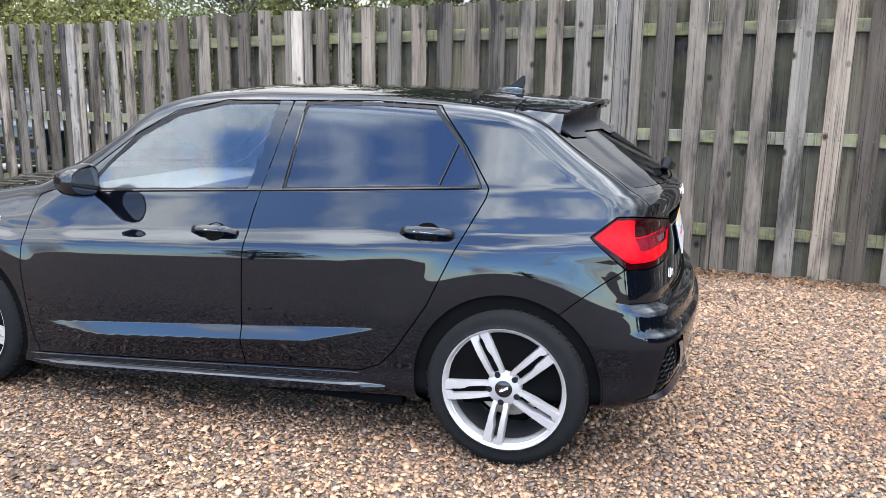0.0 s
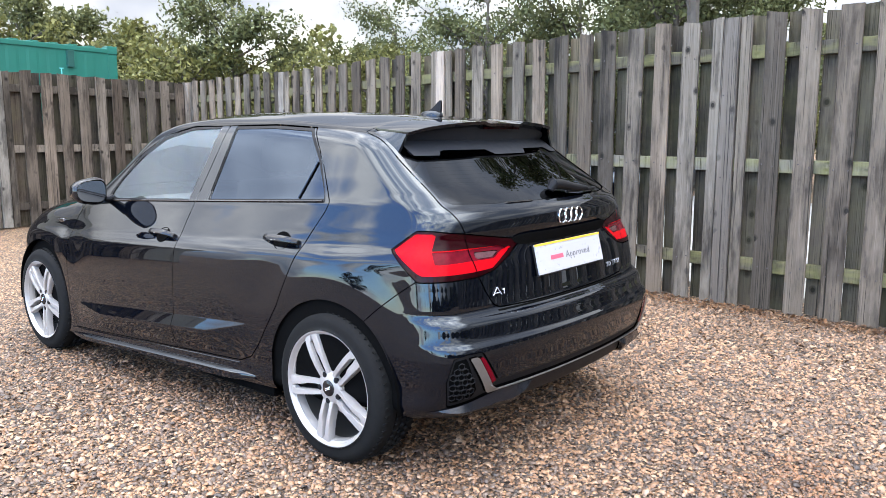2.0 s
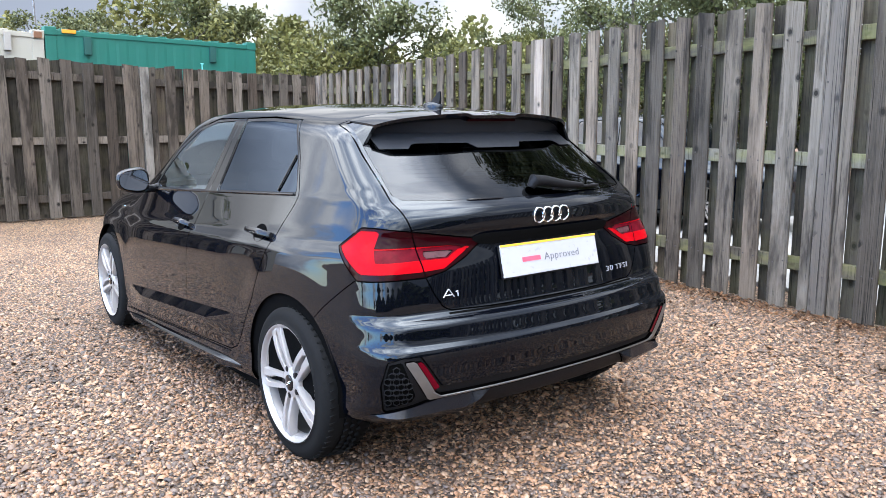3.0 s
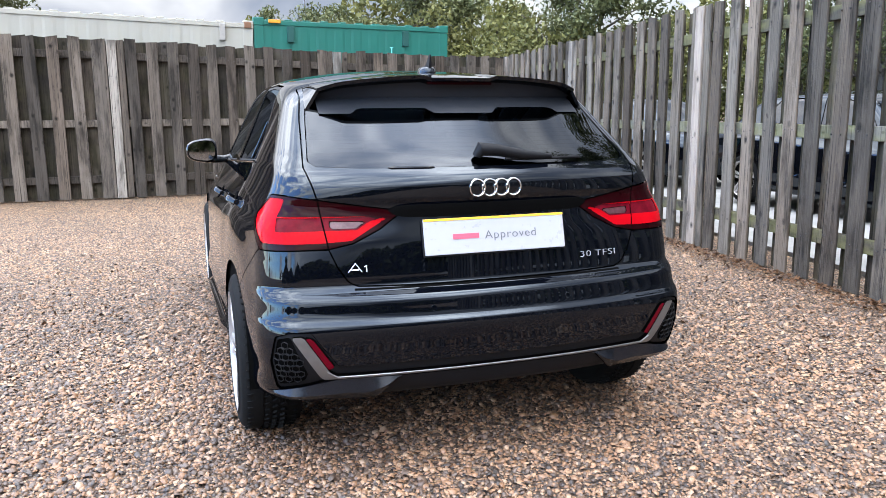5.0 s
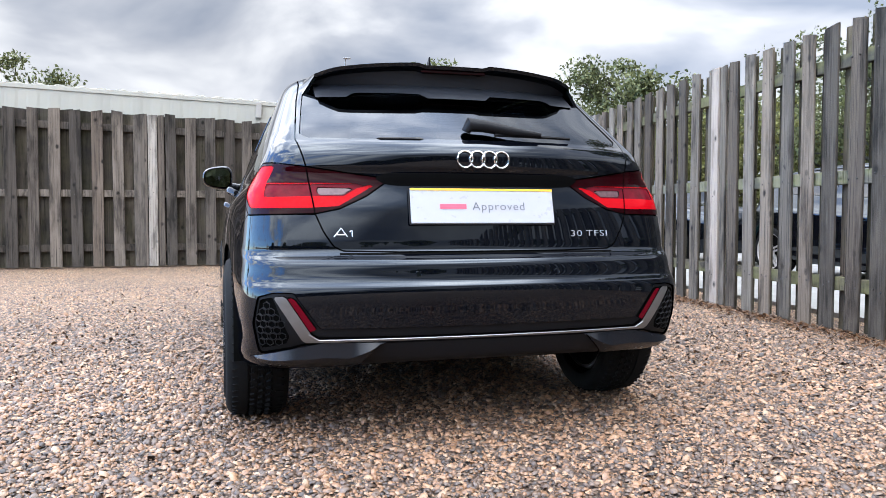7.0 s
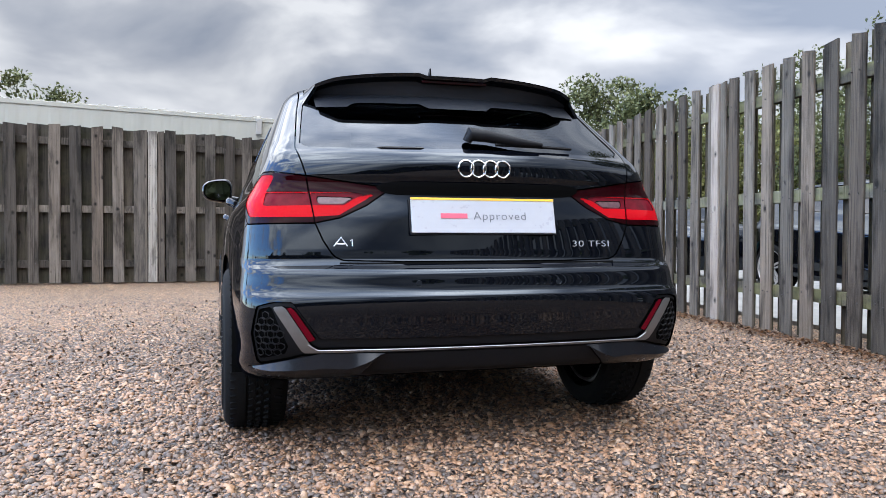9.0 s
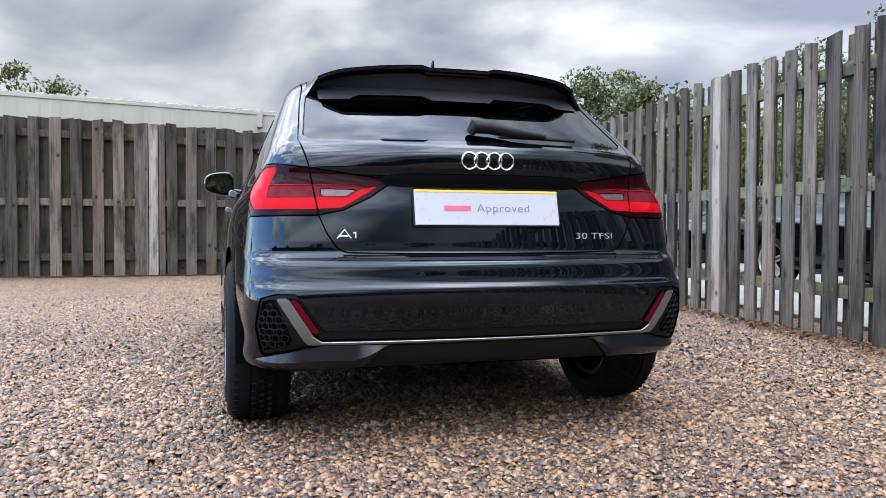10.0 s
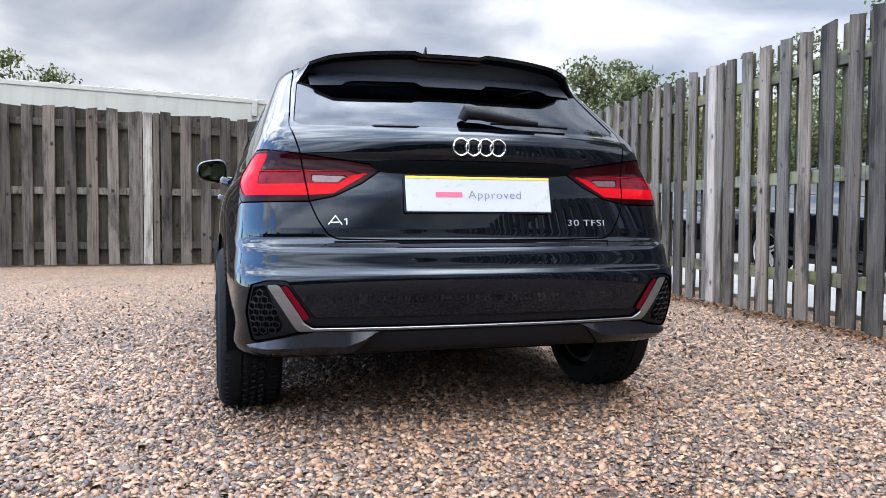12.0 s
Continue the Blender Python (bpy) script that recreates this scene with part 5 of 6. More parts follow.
# number plate with a show sheet
plate_y = lambda z: -0.589 + (z - 0.7585) * 0.25 - 0.004
bm = bmesh.new()
vs = add_box(bm, (-0.262, -0.008, 0.754), (0.262, 0.0, 0.874), 0.003)
for v in bm.verts:
    v.co.y += plate_y(v.co.z)
plate = part("number_plate", bm, PLATE_WHITE, car, "white show plate with an amber top edge")
bm = bmesh.new()
add_box(bm, (-0.262, -0.0095, 0.867), (0.262, -0.0075, 0.8745), 0.0005)
for v in bm.verts:
    v.co.y += plate_y(v.co.z)
part("plate_edge", bm, PLATE_YELLOW, plate, "amber plate edge")
bm = bmesh.new()
for lo, hi in (((-0.266, 0.004, 0.748), (0.266, 0.012, 0.756)), ((-0.268, 0.004, 0.752), (-0.258, 0.010, 0.87)), ((0.256, 0.004, 0.752), (0.266, 0.010, 0.87))):
    add_box(bm, lo, hi, 0.002)
for v in bm.verts:
    v.co.y += plate_y(v.co.z) - 0.006
part("plate_holder", bm, MATT_BLACK, plate, "black plate holder")
bm = bmesh.new()
for x0, x1, z0, z1 in ((-0.159, -0.064, 0.804, 0.821),):
    add_box(bm, (x0, -0.0095, z0), (x1, -0.0083, z1))
for v in bm.verts:
    v.co.y += plate_y(v.co.z)
part("red_print", bm, INK_RED, plate, "red printed word bars")
lettering("Approved", 0.040, INK_GREY, plate, "plate_print", 0.0555, 0.812, "grey printed word", 1.12, 1.10, 0.0082, plane_y=plate_y, thin=-0.0004)

# raised black strip that stands for the shade in the hollow above the plate
bm = bmesh.new()
rows = []
for x in np.linspace(-0.372, 0.372, 61):
    k = max(0.0, 1 - (abs(x) / 0.373) ** 16)
    a, b = rear_at(x, 0.912 + 0.014 * k)[0], rear_at(x, 0.906 - 0.024 * k)[0]
    rows.append([bm.verts.new(v) for v in (a + Vector((0, -0.006 * k - 0.0015, 0)), a.lerp(b, 0.25) + Vector((0, -0.006 * k - 0.0015, 0)), a.lerp(b, 0.5) + Vector((0, -0.004 * k - 0.0015, 0)), b + Vector((0, -0.0015, 0)))])
for a, b in zip(rows, rows[1:]):
    for j in range(3):
        bm.faces.new((a[j], b[j], b[j + 1], a[j + 1]))
part("tailgate_grip", bm, SHELL_BLACK, gate, "black strip for the shaded hollow over the plate", True)

# rear wiper
bm = bmesh.new()
p0, n0 = rear_at(-0.02, 1.075)
add_tube(bm, [p0 + n0 * 0.012 + Vector((-0.02, 0, -0.008)), p0 + n0 * 0.022 + Vector((-0.008, 0, 0.010)), p0 + n0 * 0.024 + Vector((0.05, 0, 0.004)),
              rear_at(0.12, 1.069)[0] + Vector((0, -0.026, 0.012)), rear_at(0.24, 1.064)[0] + Vector((0, -0.024, 0.008))], [0.016, 0.026, 0.022, 0.019, 0.009], 10)
wiper = part("rear_wiper", bm, MATT_BLACK, gate, "black rear wiper arm", True)
bm = bmesh.new()
add_tube(bm, [rear_at(x, 1.063 - 0.006 * x)[0] + Vector((0, -0.014, 0.004)) for x in np.linspace(0.06, 0.37, 12)], 0.006, 6)
part("wiper_blade", bm, MATT_BLACK, wiper, "rubber wiper blade", True)
bm = bmesh.new()
for z in np.linspace(1.085, 1.20, 9):
    pts = [rear_at(x, z) for x in np.linspace(-0.50, 0.50, 17)]
    add_tube(bm, [p - n * 0.006 for p, n in pts], 0.0011, 4)
part("heater_lines", bm, MATT_BLACK, gate, "fine heater lines in the rear window")

# roof aerial fin
bm = bmesh.new()
zr = float(roof_z(np.array(0.0), np.array(0.19)))
rings = []
for y, h in ((0.128, 0.068), (0.136, 0.070), (0.150, 0.062), (0.168, 0.046), (0.190, 0.030), (0.215, 0.018)):
    rings.append([bm.verts.new((w, y + (0.008 if z == 0 else 0.0), zr + z * h)) for w, z in ((-0.008, 0), (-0.005, 0.5), (-0.0018, 1), (0.0018, 1), (0.005, 0.5), (0.008, 0))])
for a, b in zip(rings, rings[1:]):
    for j in range(5):
        bm.faces.new((a[j], a[j + 1], b[j + 1], b[j]))
bm.faces.new(rings[0])
bm.faces.new(rings[-1][::-1])
fin = part("aerial_fin", bm, MATT_BLACK, car, "black shark-fin roof aerial", True)
bm = bmesh.new()
rings = []
for f, h in ((1.0, -0.004), (0.96, 0.008), (0.82, 0.016), (0.5, 0.021), (0.02, 0.022)):
    rings.append([bm.verts.new((0.036 * f * math.cos(w), 0.178 + (0.078 if math.sin(w) > 0 else 0.052) * f * math.sin(w), zr + h)) for w in np.linspace(0, 2 * math.pi, 24, endpoint=False)])
for a, b in zip(rings, rings[1:]):
    for j in range(24):
        bm.faces.new((a[j], a[(j + 1) % 24], b[(j + 1) % 24], b[j]))
bm.faces.new(rings[-1])
part("aerial_foot", bm, PAINT, fin, "glossy domed aerial foot", True)

# ---- tail lamps ----
for sign in (-1, 1):
    for piece in (outer_lamp, inner_lamp):
        outer = piece is outer_lamp
        top, lens = carve(piece, LAMP_TOP, around)
        bright, lens = carve(lens, LAMP_GLOW, around)
        line, lens = carve(lens, LAMP_LINE, around)
        strip, rim = carve(lens, LAMP_STRIP, around)
        holder = one("tail_lamp", bright, RED_LENS, sign, car if outer else gate, "bright red tail lamp band", by=-0.002)
        home = holder if outer else gate
        one("light_guide", line, RED_LENS, sign, home, "thin red light guide", by=-0.0015)
        one("lamp_rim", rim, RED_DEEP, sign, home, "dark red lamp cover", by=0.0005)
        one("smoked_lens", top, RED_DEEP, sign, home, "smoked black lamp band", by=0.0)
        if not outer:
            inset, strip = carve(strip, LAMP_INSET, around, 0.002)
            one("reversing_lens", inset, WHITE_LENS, sign, home, "pale grey reversing lamp", by=-0.006)
        one("clear_strip", strip, PALE_LENS, sign, home, "smoked pink lamp strip", by=-0.004)

# ---- rear bumper ----
guard = both("rear_bumper", bumper, PAINT, car, "glossy black rear bumper")
both("bumper_recess", recess, MATT_BLACK, guard, "matt black trim channel", by=-0.007)
both("bumper_trim", trim, SATIN, guard, "satin grey trim strip", by=0.006)
both("diffuser", diffuser, MATT_BLACK, guard, "matt black rear diffuser", by=-0.004)
for sign in (-1, 1):
    one("reflector", reflector, RED_GLASS, sign, guard, "dark red rear reflector", by=0.004)
    mesh_back = one("vent_backing", vent, MATT_BLACK, sign, guard, "black side vent", by=-0.016)
    # honeycomb cells
    bm = bmesh.new()
    for row in range(8):
        for col in range(5):
            u = 0.205 + col * 0.0255 + (row % 2) * 0.0127
            z = 0.345 + row * 0.0205
            if poly_sdf(np.array([u]), np.array([z]), VENT)[0] > -0.004:
                continue
            a = u / 0.45
            o = np.array([[0.45, -0.1, z]])
            d = np.array([[math.sin(a), -math.cos(a), 0.0]])
            q = cast(o, d)
            n = Vector(normals(q)[0])
            c = Vector(q[0]) - n * 0.006
            tx = Vector((0, 0, 1)).cross(n).normalized()
            tz = n.cross(tx)
            hexes = [c + 0.0125 * (math.cos(w) * tx + math.sin(w) * tz) for w in np.linspace(0, 2 * math.pi, 6, endpoint=False) + math.pi / 6]
            add_tube(bm, [(v.x * sign, v.y, v.z) for v in hexes], 0.0022, 4, closed=True)
    part("vent_mesh", bm, MATT_BLACK, guard, "black honeycomb vent mesh")
    bm = bmesh.new()
    p, n = rear_at(sign * 0.25, 0.587)
    add_lathe(bm, ((0.0105, -0.001), (0.0105, 0.0008), (0.0098, 0.0012), (0.0092, 0.0004), (0.0, 0.0004)), 20, Matrix.Translation(p) @ n.to_track_quat("X", "Z").to_matrix().to_4x4())
    part("parking_sensor", bm, PAINT, guard, "round parking sensor", True)

# bright line along the lower trim
bm = bmesh.new()
us = np.concatenate([np.linspace(0.135, -0.45 * 1.5, 60)])
o = np.stack([np.full(60, 0.45), np.full(60, -0.1), np.where(us > 0.11, 0.376 + (us - 0.11) * 0.8, 0.376)], 1)
d = np.stack([np.sin(us / 0.45), -np.cos(us / 0.45), np.zeros(60)], 1)
q = cast(o, d)
keep = q[q[:, 0] > 0.0]
keep = keep + normals(keep) * 0.007
add_tube(bm, [*[(-a, b, c) for a, b, c in keep], *[(a, b, c) for a, b, c in keep[::-1]]], 0.0022, 6)
part("trim_line", bm, TRIM_METAL, guard, "thin bright trim line", True)

# faceted blade under each vent
for sign in (-1, 1):
    bm = bmesh.new()
    rows = []
    for u in np.linspace(0.330, -0.074, 34):
        f = min(1.0, (0.330 - u) / 0.10, (u + 0.075) / 0.05)
        f = f * f * (3 - 2 * f)
        a = u / 0.45
        z0 = float(np.interp(u, (-0.07, 0.10, 0.16, 0.27, 0.33), (0.362, 0.364, 0.350, 0.324, 0.312)))
        zs = np.array([z0, z0 - float(np.interp(u, (-0.07, 0.02, 0.12, 0.26, 0.33), (0.002, 0.040, 0.034, 0.006, 0.002))), 0.298, 0.272])
        xr = float(cast(np.array([[0.45, -0.1, 0.33]]), np.array([[math.sin(a), -math.cos(a), 0.0]]))[0, 0])
        zs = np.maximum(zs, min(0.358, 0.356 - 0.889 * (xr - 0.376)) + np.array([0.004, 0.003, 0.002, 0.001]))
        o = np.stack([np.full(4, 0.45), np.full(4, -0.1), zs], 1)
        q = cast(o, np.tile((math.sin(a), -math.cos(a), 0.0), (4, 1)))
        n = normals(q)
        q = q + n * np.array([0.002, 0.023 * f + 0.002, 0.016 * f + 0.002, 0.0])[:, None]
        rows.append([bm.verts.new((v[0] * sign, v[1], v[2])) for v in q])
    for a, b in zip(rows, rows[1:]):
        for j in range(3):
            bm.faces.new((a[j], b[j], b[j + 1], a[j + 1]))
    part("bumper_blade", bm, SATIN_BLACK, guard, "satin black corner blade", True)

# ---- wheels ----
def build_wheel():
    """A wheel about the x axis, its outer face to +x."""
    bm = bmesh.new()
    add_lathe(bm, ((0.205, -0.17), (0.2145, -0.15), (0.2125, -0.02), (0.213, -0.006), (0.2165, 0.004), (0.2175, 0.012), (0.2215, 0.014), (0.226, 0.024), (0.232, 0.031), (0.2405, 0.032), (0.2425, 0.026), (0.236, 0.015)), 72)
    wheel = part("wheel", bm, ALLOY, car, "silver five-arm alloy wheel", True)
    bm = bmesh.new()
    add_lathe(bm, ((0.2035, -0.17), (0.2125, -0.15), (0.2105, -0.022)), 72)
    part("barrel", bm, DARK_ALLOY, wheel, "dark wheel barrel", True)
    bm = bmesh.new()
    prof = [(0.232, -0.205), (0.262, -0.215), (0.290, -0.210), (0.305, -0.190), (0.3095, -0.165)]
    for x in (-0.14, -0.105, -0.07):
        prof += [(0.310, x - 0.006), (0.303, x - 0.004), (0.303, x + 0.004), (0.310, x + 0.006)]
    prof += [(0.3095, -0.035), (0.303, -0.012), (0.290, 0.004), (0.270, 0.012), (0.252, 0.010), (0.243, 0.014), (0.238, 0.018), (0.230, 0.010)]
    prof = [(r, x + 0.016) for r, x in prof]
    add_lathe(bm, prof, 96)
    tyre = part("tyre", bm, RUBBER, wheel, "black road tyre", True)
    bm = bmesh.new()
    for k in range(60):
        a = 2 * math.pi * k / 60
        for x0, x1, s in ((-0.020, 0.006, 1), (-0.180, -0.152, -1)):
            add_box(bm, (x0, -0.004, 0.300), (x1, 0.004, 0.3085), 0.0, Matrix.Rotation(a, 4, "X") @ Matrix.Rotation(0.25 * s, 4, "Z"))
        for x0, x1 in ((-0.118, -0.100), (-0.086, -0.068), (-0.150, -0.132)):
            add_box(bm, (x0, -0.010, 0.302), (x1, 0.010, 0.3115), 0.0, Matrix.Rotation(a + 0.03, 4, "X") @ Matrix.Rotation(0.5, 4, "Z"))
    tagged(part("tread_block", bm, RUBBER, wheel, "tyre tread blocks"), kind="stuff")
    bm = bmesh.new()
    add_lathe(bm, ((0.196, -0.165), (0.15, -0.16), (0.05, -0.15), (0.0, -0.15)), 40)
    part("wheel_back", bm, SHELL_BLACK, wheel, "dark wheel inside", True)
    bm = bmesh.new()
    add_lathe(bm, ((0.0, -0.062), (0.07, -0.062), (0.075, -0.075), (0.138, -0.075), (0.140, -0.085), (0.138, -0.097), (0.07, -0.097)), 48)
    part("brake_disc", bm, STEEL, wheel, "steel brake disc", True)
    bm = bmesh.new()
    add_box(bm, (-0.115, -0.055, 0.075), (-0.045, 0.055, 0.150), 0.012, Matrix.Rotation(radians(-5), 4, "X"))
    part("brake_caliper", bm, ALLOY, wheel, "grey brake caliper", True)
    # one arm of two blades
    bm = bmesh.new()
    for s in (-1, 1):
        rings = []
        for f in np.linspace(0, 1, 18):
            r = 0.044 + (0.231 - 0.044) * f
            wide = 0.0125 if s < 0 else 0.0125 - 0.0085 * min(1, max(0, (f - 0.48) / 0.12))
            e_in = wide * (1 - min(1, max(0, (f - 0.84) / 0.05))) * min(1, max(0, (f - 0.05) / 0.08)) - 0.0005
            e_out = 0.031 + 0.010 * f + 0.016 * max(0, (f - 0.93) / 0.07) ** 2
            c, w = s * (e_in + e_out) / 2, (e_out - e_in) / 2
            lift = 0.012 + 0.010 * f + 0.010 * math.sin(f * math.pi) - (0.004 if s > 0 else 0.0) * math.sin(f * math.pi)
            depth = 0.040 - 0.008 * f
            ring = ((c - w, lift - depth), (c - w * 0.95, lift - 0.006), (c - w * 0.80, lift), (c + w * 0.80, lift - 0.001), (c + w * 0.95, lift - 0.006), (c + w, lift - depth))
            rings.append([bm.verts.new((x, y, r)) for y, x in ring])
        for a, b in zip(rings, rings[1:]):
            for j in range(6):
                bm.faces.new((a[j], a[(j + 1) % 6], b[(j + 1) % 6], b[j]))
        bm.faces.new(rings[0])
        bm.faces.new(rings[-1])
    arm = part("spoke", bm, ALLOY, wheel, "silver twin-blade spoke", True)
    for k in range(5):
        ob = arm if k == 0 else new("spoke", arm.data)
        ob.parent = wheel
        ob.matrix_basis = Matrix.Rotation(radians(72 * k), 4, "X")
        if k:
            tagged(ob, "silver twin-blade spoke")
    bm = bmesh.new()
    add_lathe(bm, ((0.0, 0.018), (0.034, 0.018), (0.040, 0.016), (0.058, 0.014), (0.066, 0.008), (0.069, -0.004), (0.066, -0.06)), 40)
    part("hub", bm, ALLOY, wheel, "silver wheel hub", True)
    bm = bmesh.new()
    add_lathe(bm, ((0.0, 0.023), (0.029, 0.0225), (0.0325, 0.020), (0.0335, 0.016)), 32)
    part("hub_cap", bm, GLOSS_BLACK, wheel, "black hub cap", True)
    for i in range(4):
        bm = bmesh.new()
        add_tube(bm, [(0.0238, (i - 1.5) * 0.0085 + 0.0055 * math.cos(w), 0.0055 * math.sin(w)) for w in np.linspace(0, 2 * math.pi, 16, endpoint=False)], 0.0009, 5, closed=True)
        part("cap_ring", bm, CHROME, wheel, "tiny chrome ring")
    bm = bmesh.new()
    add_lathe(bm, ((0.0, 0.0115), (0.0055, 0.0115), (0.006, 0.0100), (0.0115, 0.0100), (0.0120, 0.0085), (0.0118, 0.0)), 14)
    bolt = part("wheel_bolt", bm, MATT_BLACK, wheel, "dark wheel bolt")
    for k in range(5):
        ob = bolt if k == 0 else new("wheel_bolt", bolt.data)
        ob.parent = wheel
        a = radians(72 * k)
        ob.matrix_basis = Matrix.Translation((0.006, -0.0555 * math.sin(a), 0.0555 * math.cos(a)))
        if k:
            tagged(ob, "dark wheel bolt")
    return wheel


first = build_wheel()
left = Matrix.Rotation(math.pi, 4, "Z")
first.matrix_basis = Matrix.Translation((-0.838, 0, 0.312)) @ left @ Matrix.Rotation(radians(26), 4, "X")
for x, y, m in ((-0.838, 2.563, left @ Matrix.Rotation(radians(40), 4, "X")), (0.838, 0, Matrix.Rotation(0.4, 4, "X")), (0.838, 2.563, Matrix.Rotation(1.0, 4, "X"))):
    copy_thing(first, Matrix.Translation((x, y, 0.312)) @ m)

# ---- cabin ----
def cabin_seat(x, y, wide, rake=16, cloth=None):
    bm = bmesh.new()
    add_box(bm, (x - wide, y - 0.05, 0.42), (x + wide, y + 0.46, 0.58), 0.05)
    m = Matrix.Translation((x, y, 0.55)) @ Matrix.Rotation(radians(rake), 4, "X")
    add_box(bm, (-wide, -0.07, 0.0), (wide, 0.06, 0.56), 0.05, m)
    return part("seat", bm, cloth or FABRIC, car, "pale protective seat cover" if cloth else "dark grey cloth seat", True), m


for x in (-0.36, 0.36):
    seat, m = cabin_seat(x, 1.02, 0.24, cloth=COVER)
    bm = bmesh.new()
    add_box(bm, (-0.13, -0.05, 0.60), (0.13, 0.05, 0.77), 0.045, m)
    part("headrest", bm, COVER, seat, "pale covered headrest", True)
cabin_seat(0.0, 0.12, 0.60, 22)
bm = bmesh.new()
add_box(bm, (-0.66, 1.72, 0.62), (0.66, 2.25, 0.93), 0.07)
part("dashboard", bm, DASH, car, "grey dashboard", True)
bm = bmesh.new()
m = Matrix.Translation((0.36, 1.60, 0.86)) @ Matrix.Rotation(radians(-65), 4, "X")
add_tube(bm, [m @ Vector((0.18 * math.cos(a), 0.18 * math.sin(a), 0)) for a in np.linspace(0, 2 * math.pi, 32, endpoint=False)], 0.016, 8, closed=True)
add_tube(bm, [m @ Vector((-0.17, 0, 0)), m @ Vector((0.17, 0, 0))], 0.02, 6)
part("steering_wheel", bm, FABRIC, car, "dark steering wheel", True)


# ---- cars parked beyond the fence ----
def build_parked(rear_axle_y, x, label):
    """A plainer dark hatchback that faces -y."""
    car_b = new("parked_car")
    tagged(car_b, label, "car", group="cars parked beyond the fence")
    car_b.matrix_world = pose(x, rear_axle_y, 0, 0, 0, 180)
    hull = half_body(2)
    for hub in (0.0, 2.563):
        p = hull[0]
        _, hull = split(hull, np.maximum(np.hypot(p[:, 1] - hub, p[:, 2] - 0.318) - 0.352, 0.5 - p[:, 0]))
    panes = []
    for outline in (FRONT_WINDOW, REAR_WINDOW):
        pane, hull = carve(hull, outline, flank, 0.01, BESIDE)
        panes.append(pane)
    both("body", hull, PAINT, car_b)
    for pane in panes:
        for sign in (1, -1):
            one("window", pane, GLOSS_BLACK, sign, car_b, "dark shiny window", by=-0.004)
    both("inner_shell", split(half_body(4), 0.5 - (half_body(4)[0][:, 2] < 0.95))[0], SHELL_BLACK, car_b, "dark inner shell", by=-0.015)
    for px, py, m in ((-0.842, 0, left), (-0.842, 2.563, left), (0.842, 0, Matrix.Identity(4)), (0.842, 2.563, Matrix.Identity(4))):
        w = copy_thing(first, Matrix.Translation((px, py, 0.312)) @ m)
        w.parent = car_b
    return car_b


build_parked(5.3, 6.85, "dark hatchback parked beyond the side fence")
build_parked(10.3, 7.0, "second dark hatchback parked beyond the side fence")


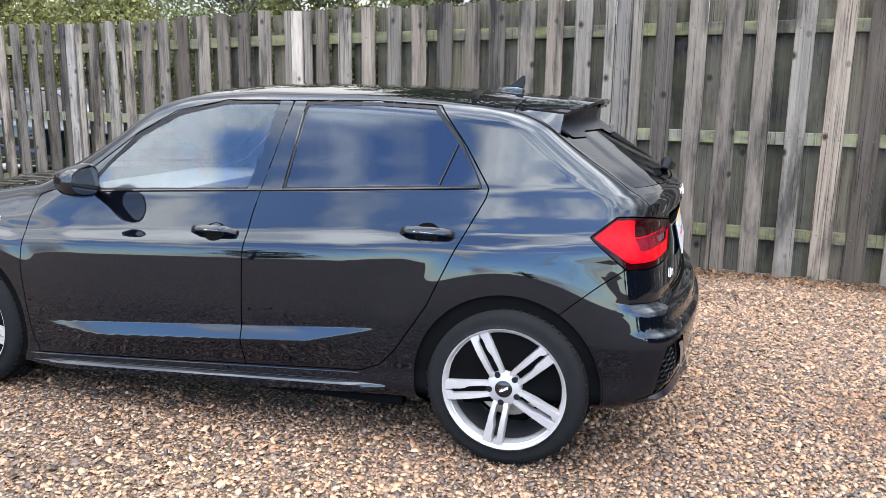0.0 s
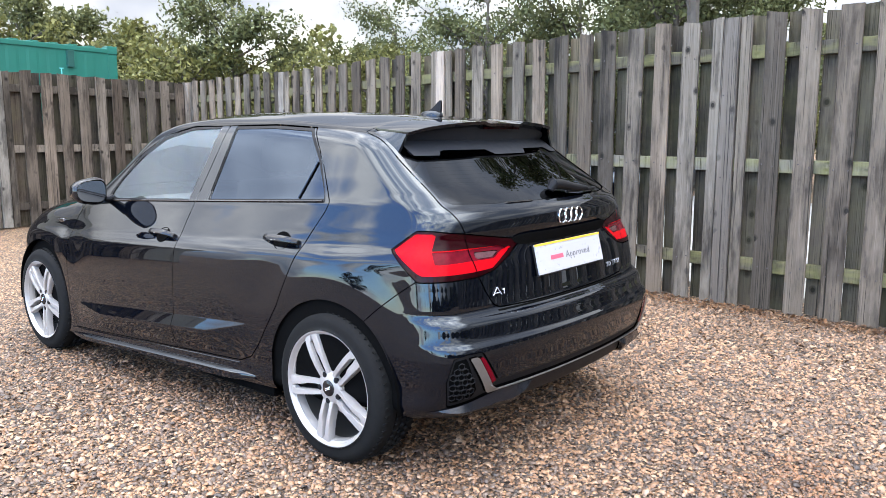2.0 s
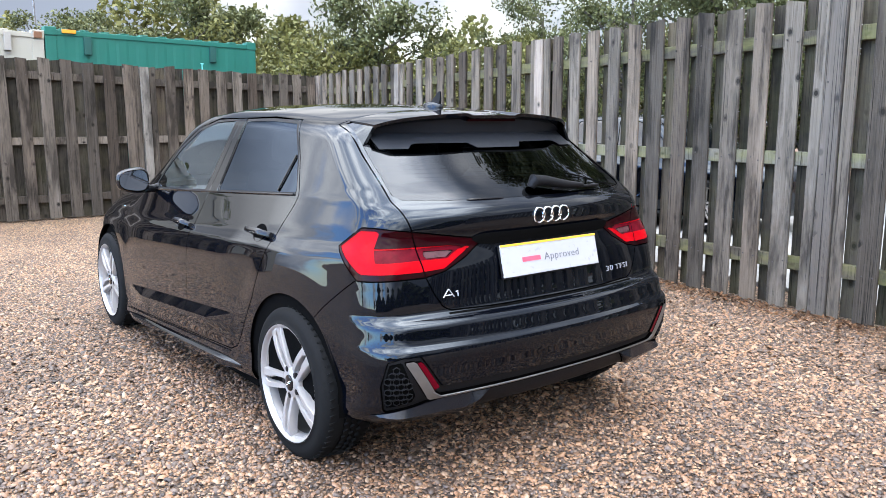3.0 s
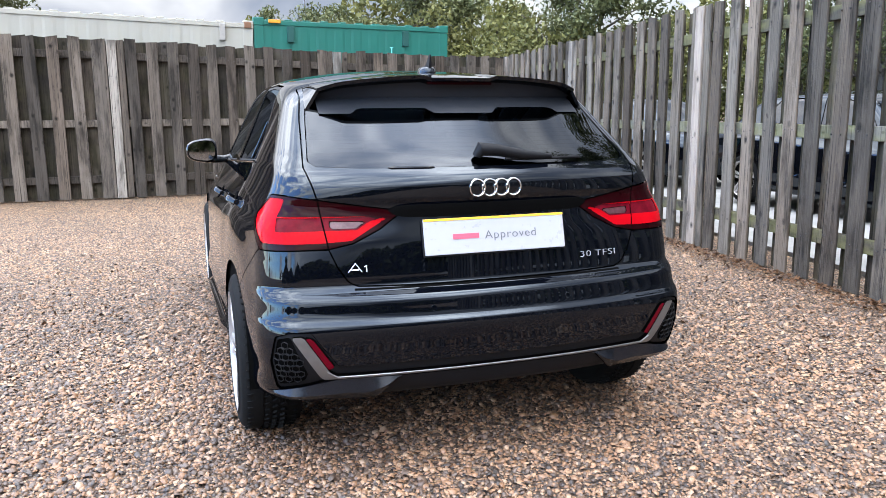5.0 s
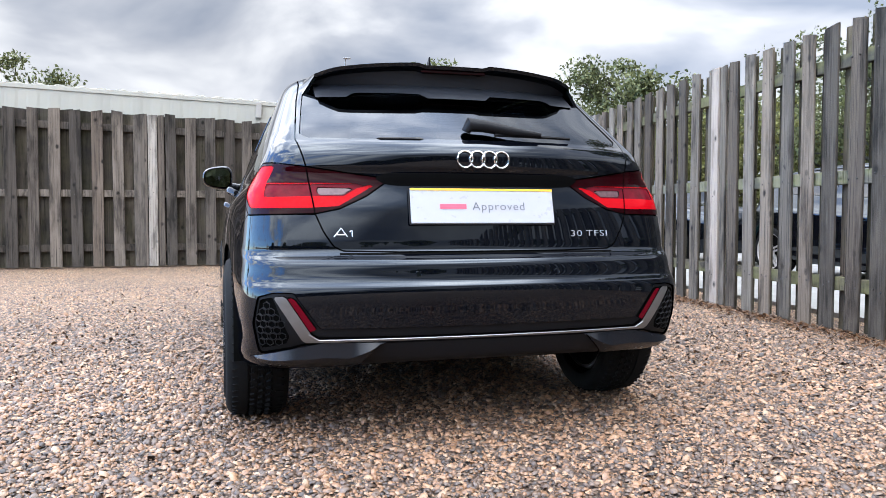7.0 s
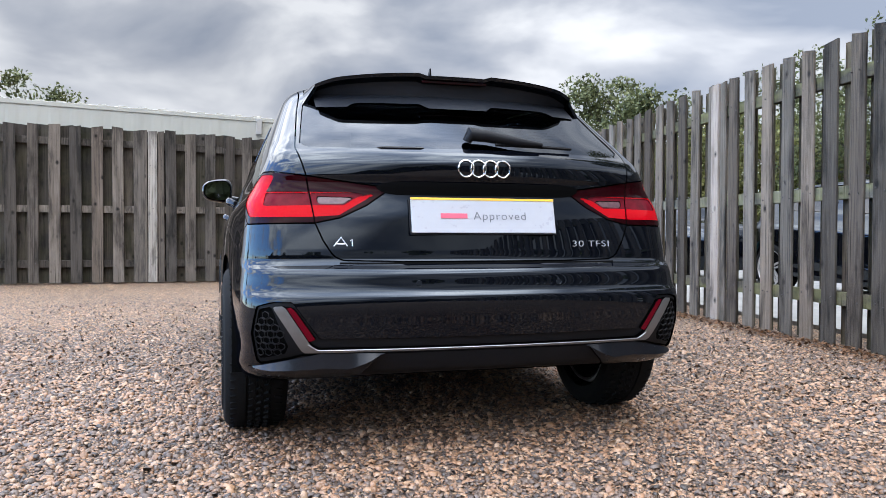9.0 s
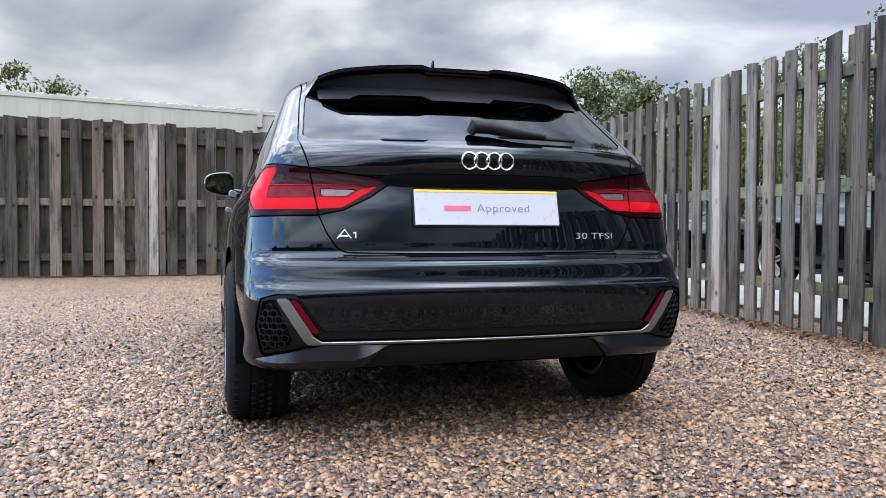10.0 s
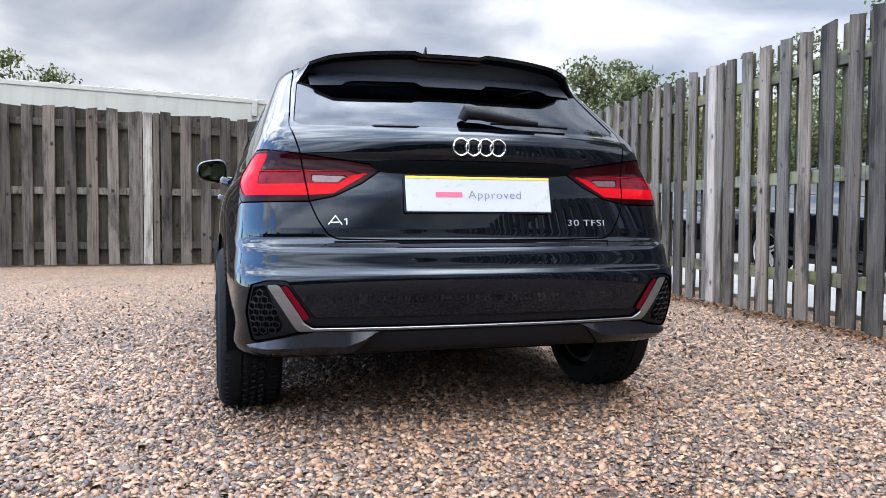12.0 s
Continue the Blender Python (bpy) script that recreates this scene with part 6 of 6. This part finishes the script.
# ---- loose stones ----
def loose_stones(count, seed):
    g = np.random.default_rng(seed)
    phi = (1 + 5 ** 0.5) / 2
    base = np.array([(-1, phi, 0), (1, phi, 0), (-1, -phi, 0), (1, -phi, 0), (0, -1, phi), (0, 1, phi), (0, -1, -phi), (0, 1, -phi),
                     (phi, 0, -1), (phi, 0, 1), (-phi, 0, -1), (-phi, 0, 1)]) / 1.902
    tri = np.array([(0, 11, 5), (0, 5, 1), (0, 1, 7), (0, 7, 10), (0, 10, 11), (1, 5, 9), (5, 11, 4), (11, 10, 2), (10, 7, 6), (7, 1, 8),
                    (3, 9, 4), (3, 4, 2), (3, 2, 6), (3, 6, 8), (3, 8, 9), (4, 9, 5), (2, 4, 11), (6, 2, 10), (8, 6, 7), (9, 8, 1)])
    flat = base[tri].mean(1)[:, 2]
    x, y = g.uniform(-2.9, 3.8, count * 3), g.uniform(-2.35, 5.6, count * 3)
    near = np.maximum(0.10, 1 - np.maximum(0, np.hypot(np.maximum(0, x - 0.5) * 0.8, np.maximum(0, y + 0.4) * 0.7)) / 3.2)
    near = near * np.clip((y + 2.35) / 0.6, 0, 1) * np.clip((x + 2.9) / 0.6, 0, 1)
    under = ((np.abs(x) < 0.6) & (y > 0.9)) | (x > fence_x(y) - 0.01)
    keep = np.flatnonzero((g.uniform(0, 1, count * 3) < near) & ~under)[:count]
    x, y = x[keep], y[keep]
    n = len(x)
    size = g.lognormal(math.log(0.0063), 0.36, n).clip(0.0034, 0.016)
    shape = np.stack([size * g.uniform(1.0, 1.75, n), size * g.uniform(0.75, 1.1, n), size * g.uniform(0.45, 0.8, n)], 1)
    v = base[None] * (1 + g.uniform(-0.16, 0.16, (n, 12, 1))) * shape[:, None, :]
    a, b = g.uniform(0, 2 * math.pi, n), g.normal(0, 0.42, n)
    ca, sa, cb, sb = np.cos(a)[:, None], np.sin(a)[:, None], np.cos(b)[:, None], np.sin(b)[:, None]
    vx, vz = v[..., 0] * cb - v[..., 2] * sb, v[..., 0] * sb + v[..., 2] * cb
    vy = v[..., 1]
    z = shape[:, 2] * g.uniform(0.0, 0.6, n) + 0.007 * (g.uniform(0, 1, n) < 0.22)
    out = np.stack([vx * ca - vy * sa + x[:, None], vx * sa + vy * ca + y[:, None], vz + z[:, None] + ground_z(x, y)[:, None]], -1)
    close = np.hypot(x + 0.4, y + 1.0) < 2.2
    faces = [(tri[flat > low][None] + (np.flatnonzero(pick) * 12)[:, None, None]).reshape(-1, 3) for low, pick in ((-0.1, close), (0.1, ~close))]
    return out.reshape(-1, 3), np.concatenate(faces)


verts, tris = loose_stones(135000, 4)
me = bpy.data.meshes.new("pebbles")
me.vertices.add(len(verts))
me.vertices.foreach_set("co", verts.ravel())
me.loops.add(len(tris) * 3)
me.loops.foreach_set("vertex_index", tris.ravel())
me.polygons.add(len(tris))
me.polygons.foreach_set("loop_start", np.arange(0, len(tris) * 3, 3))
me.update(calc_edges=True)
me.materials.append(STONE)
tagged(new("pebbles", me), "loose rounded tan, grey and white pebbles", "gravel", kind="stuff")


# ---- fallen leaves along the foot of the side fence ----
g = np.random.default_rng(8)
n = 3200
y = g.uniform(-3.0, 8.7, n)
c = np.stack([fence_x(y) - 0.02 - np.abs(g.normal(0, 0.13, n)), y, g.uniform(-0.062, -0.04, n)], 1)
a, s = g.uniform(0, 2 * math.pi, n), g.uniform(0.010, 0.026, n)
u = np.stack([np.cos(a), np.sin(a), g.normal(0, 0.35, n)], 1) * s[:, None]
v = np.stack([-np.sin(a), np.cos(a), g.normal(0, 0.35, n)], 1) * s[:, None] * 0.55
leaf_mesh = link_mesh("leaf_litter", np.stack([c - u, c + v, c + u, c - v], 1).reshape(-1, 3), np.arange(n * 4).reshape(-1, 4), LITTER)
tagged(leaf_mesh, "dry brown fallen leaves along the fence foot", "leaves", kind="stuff")
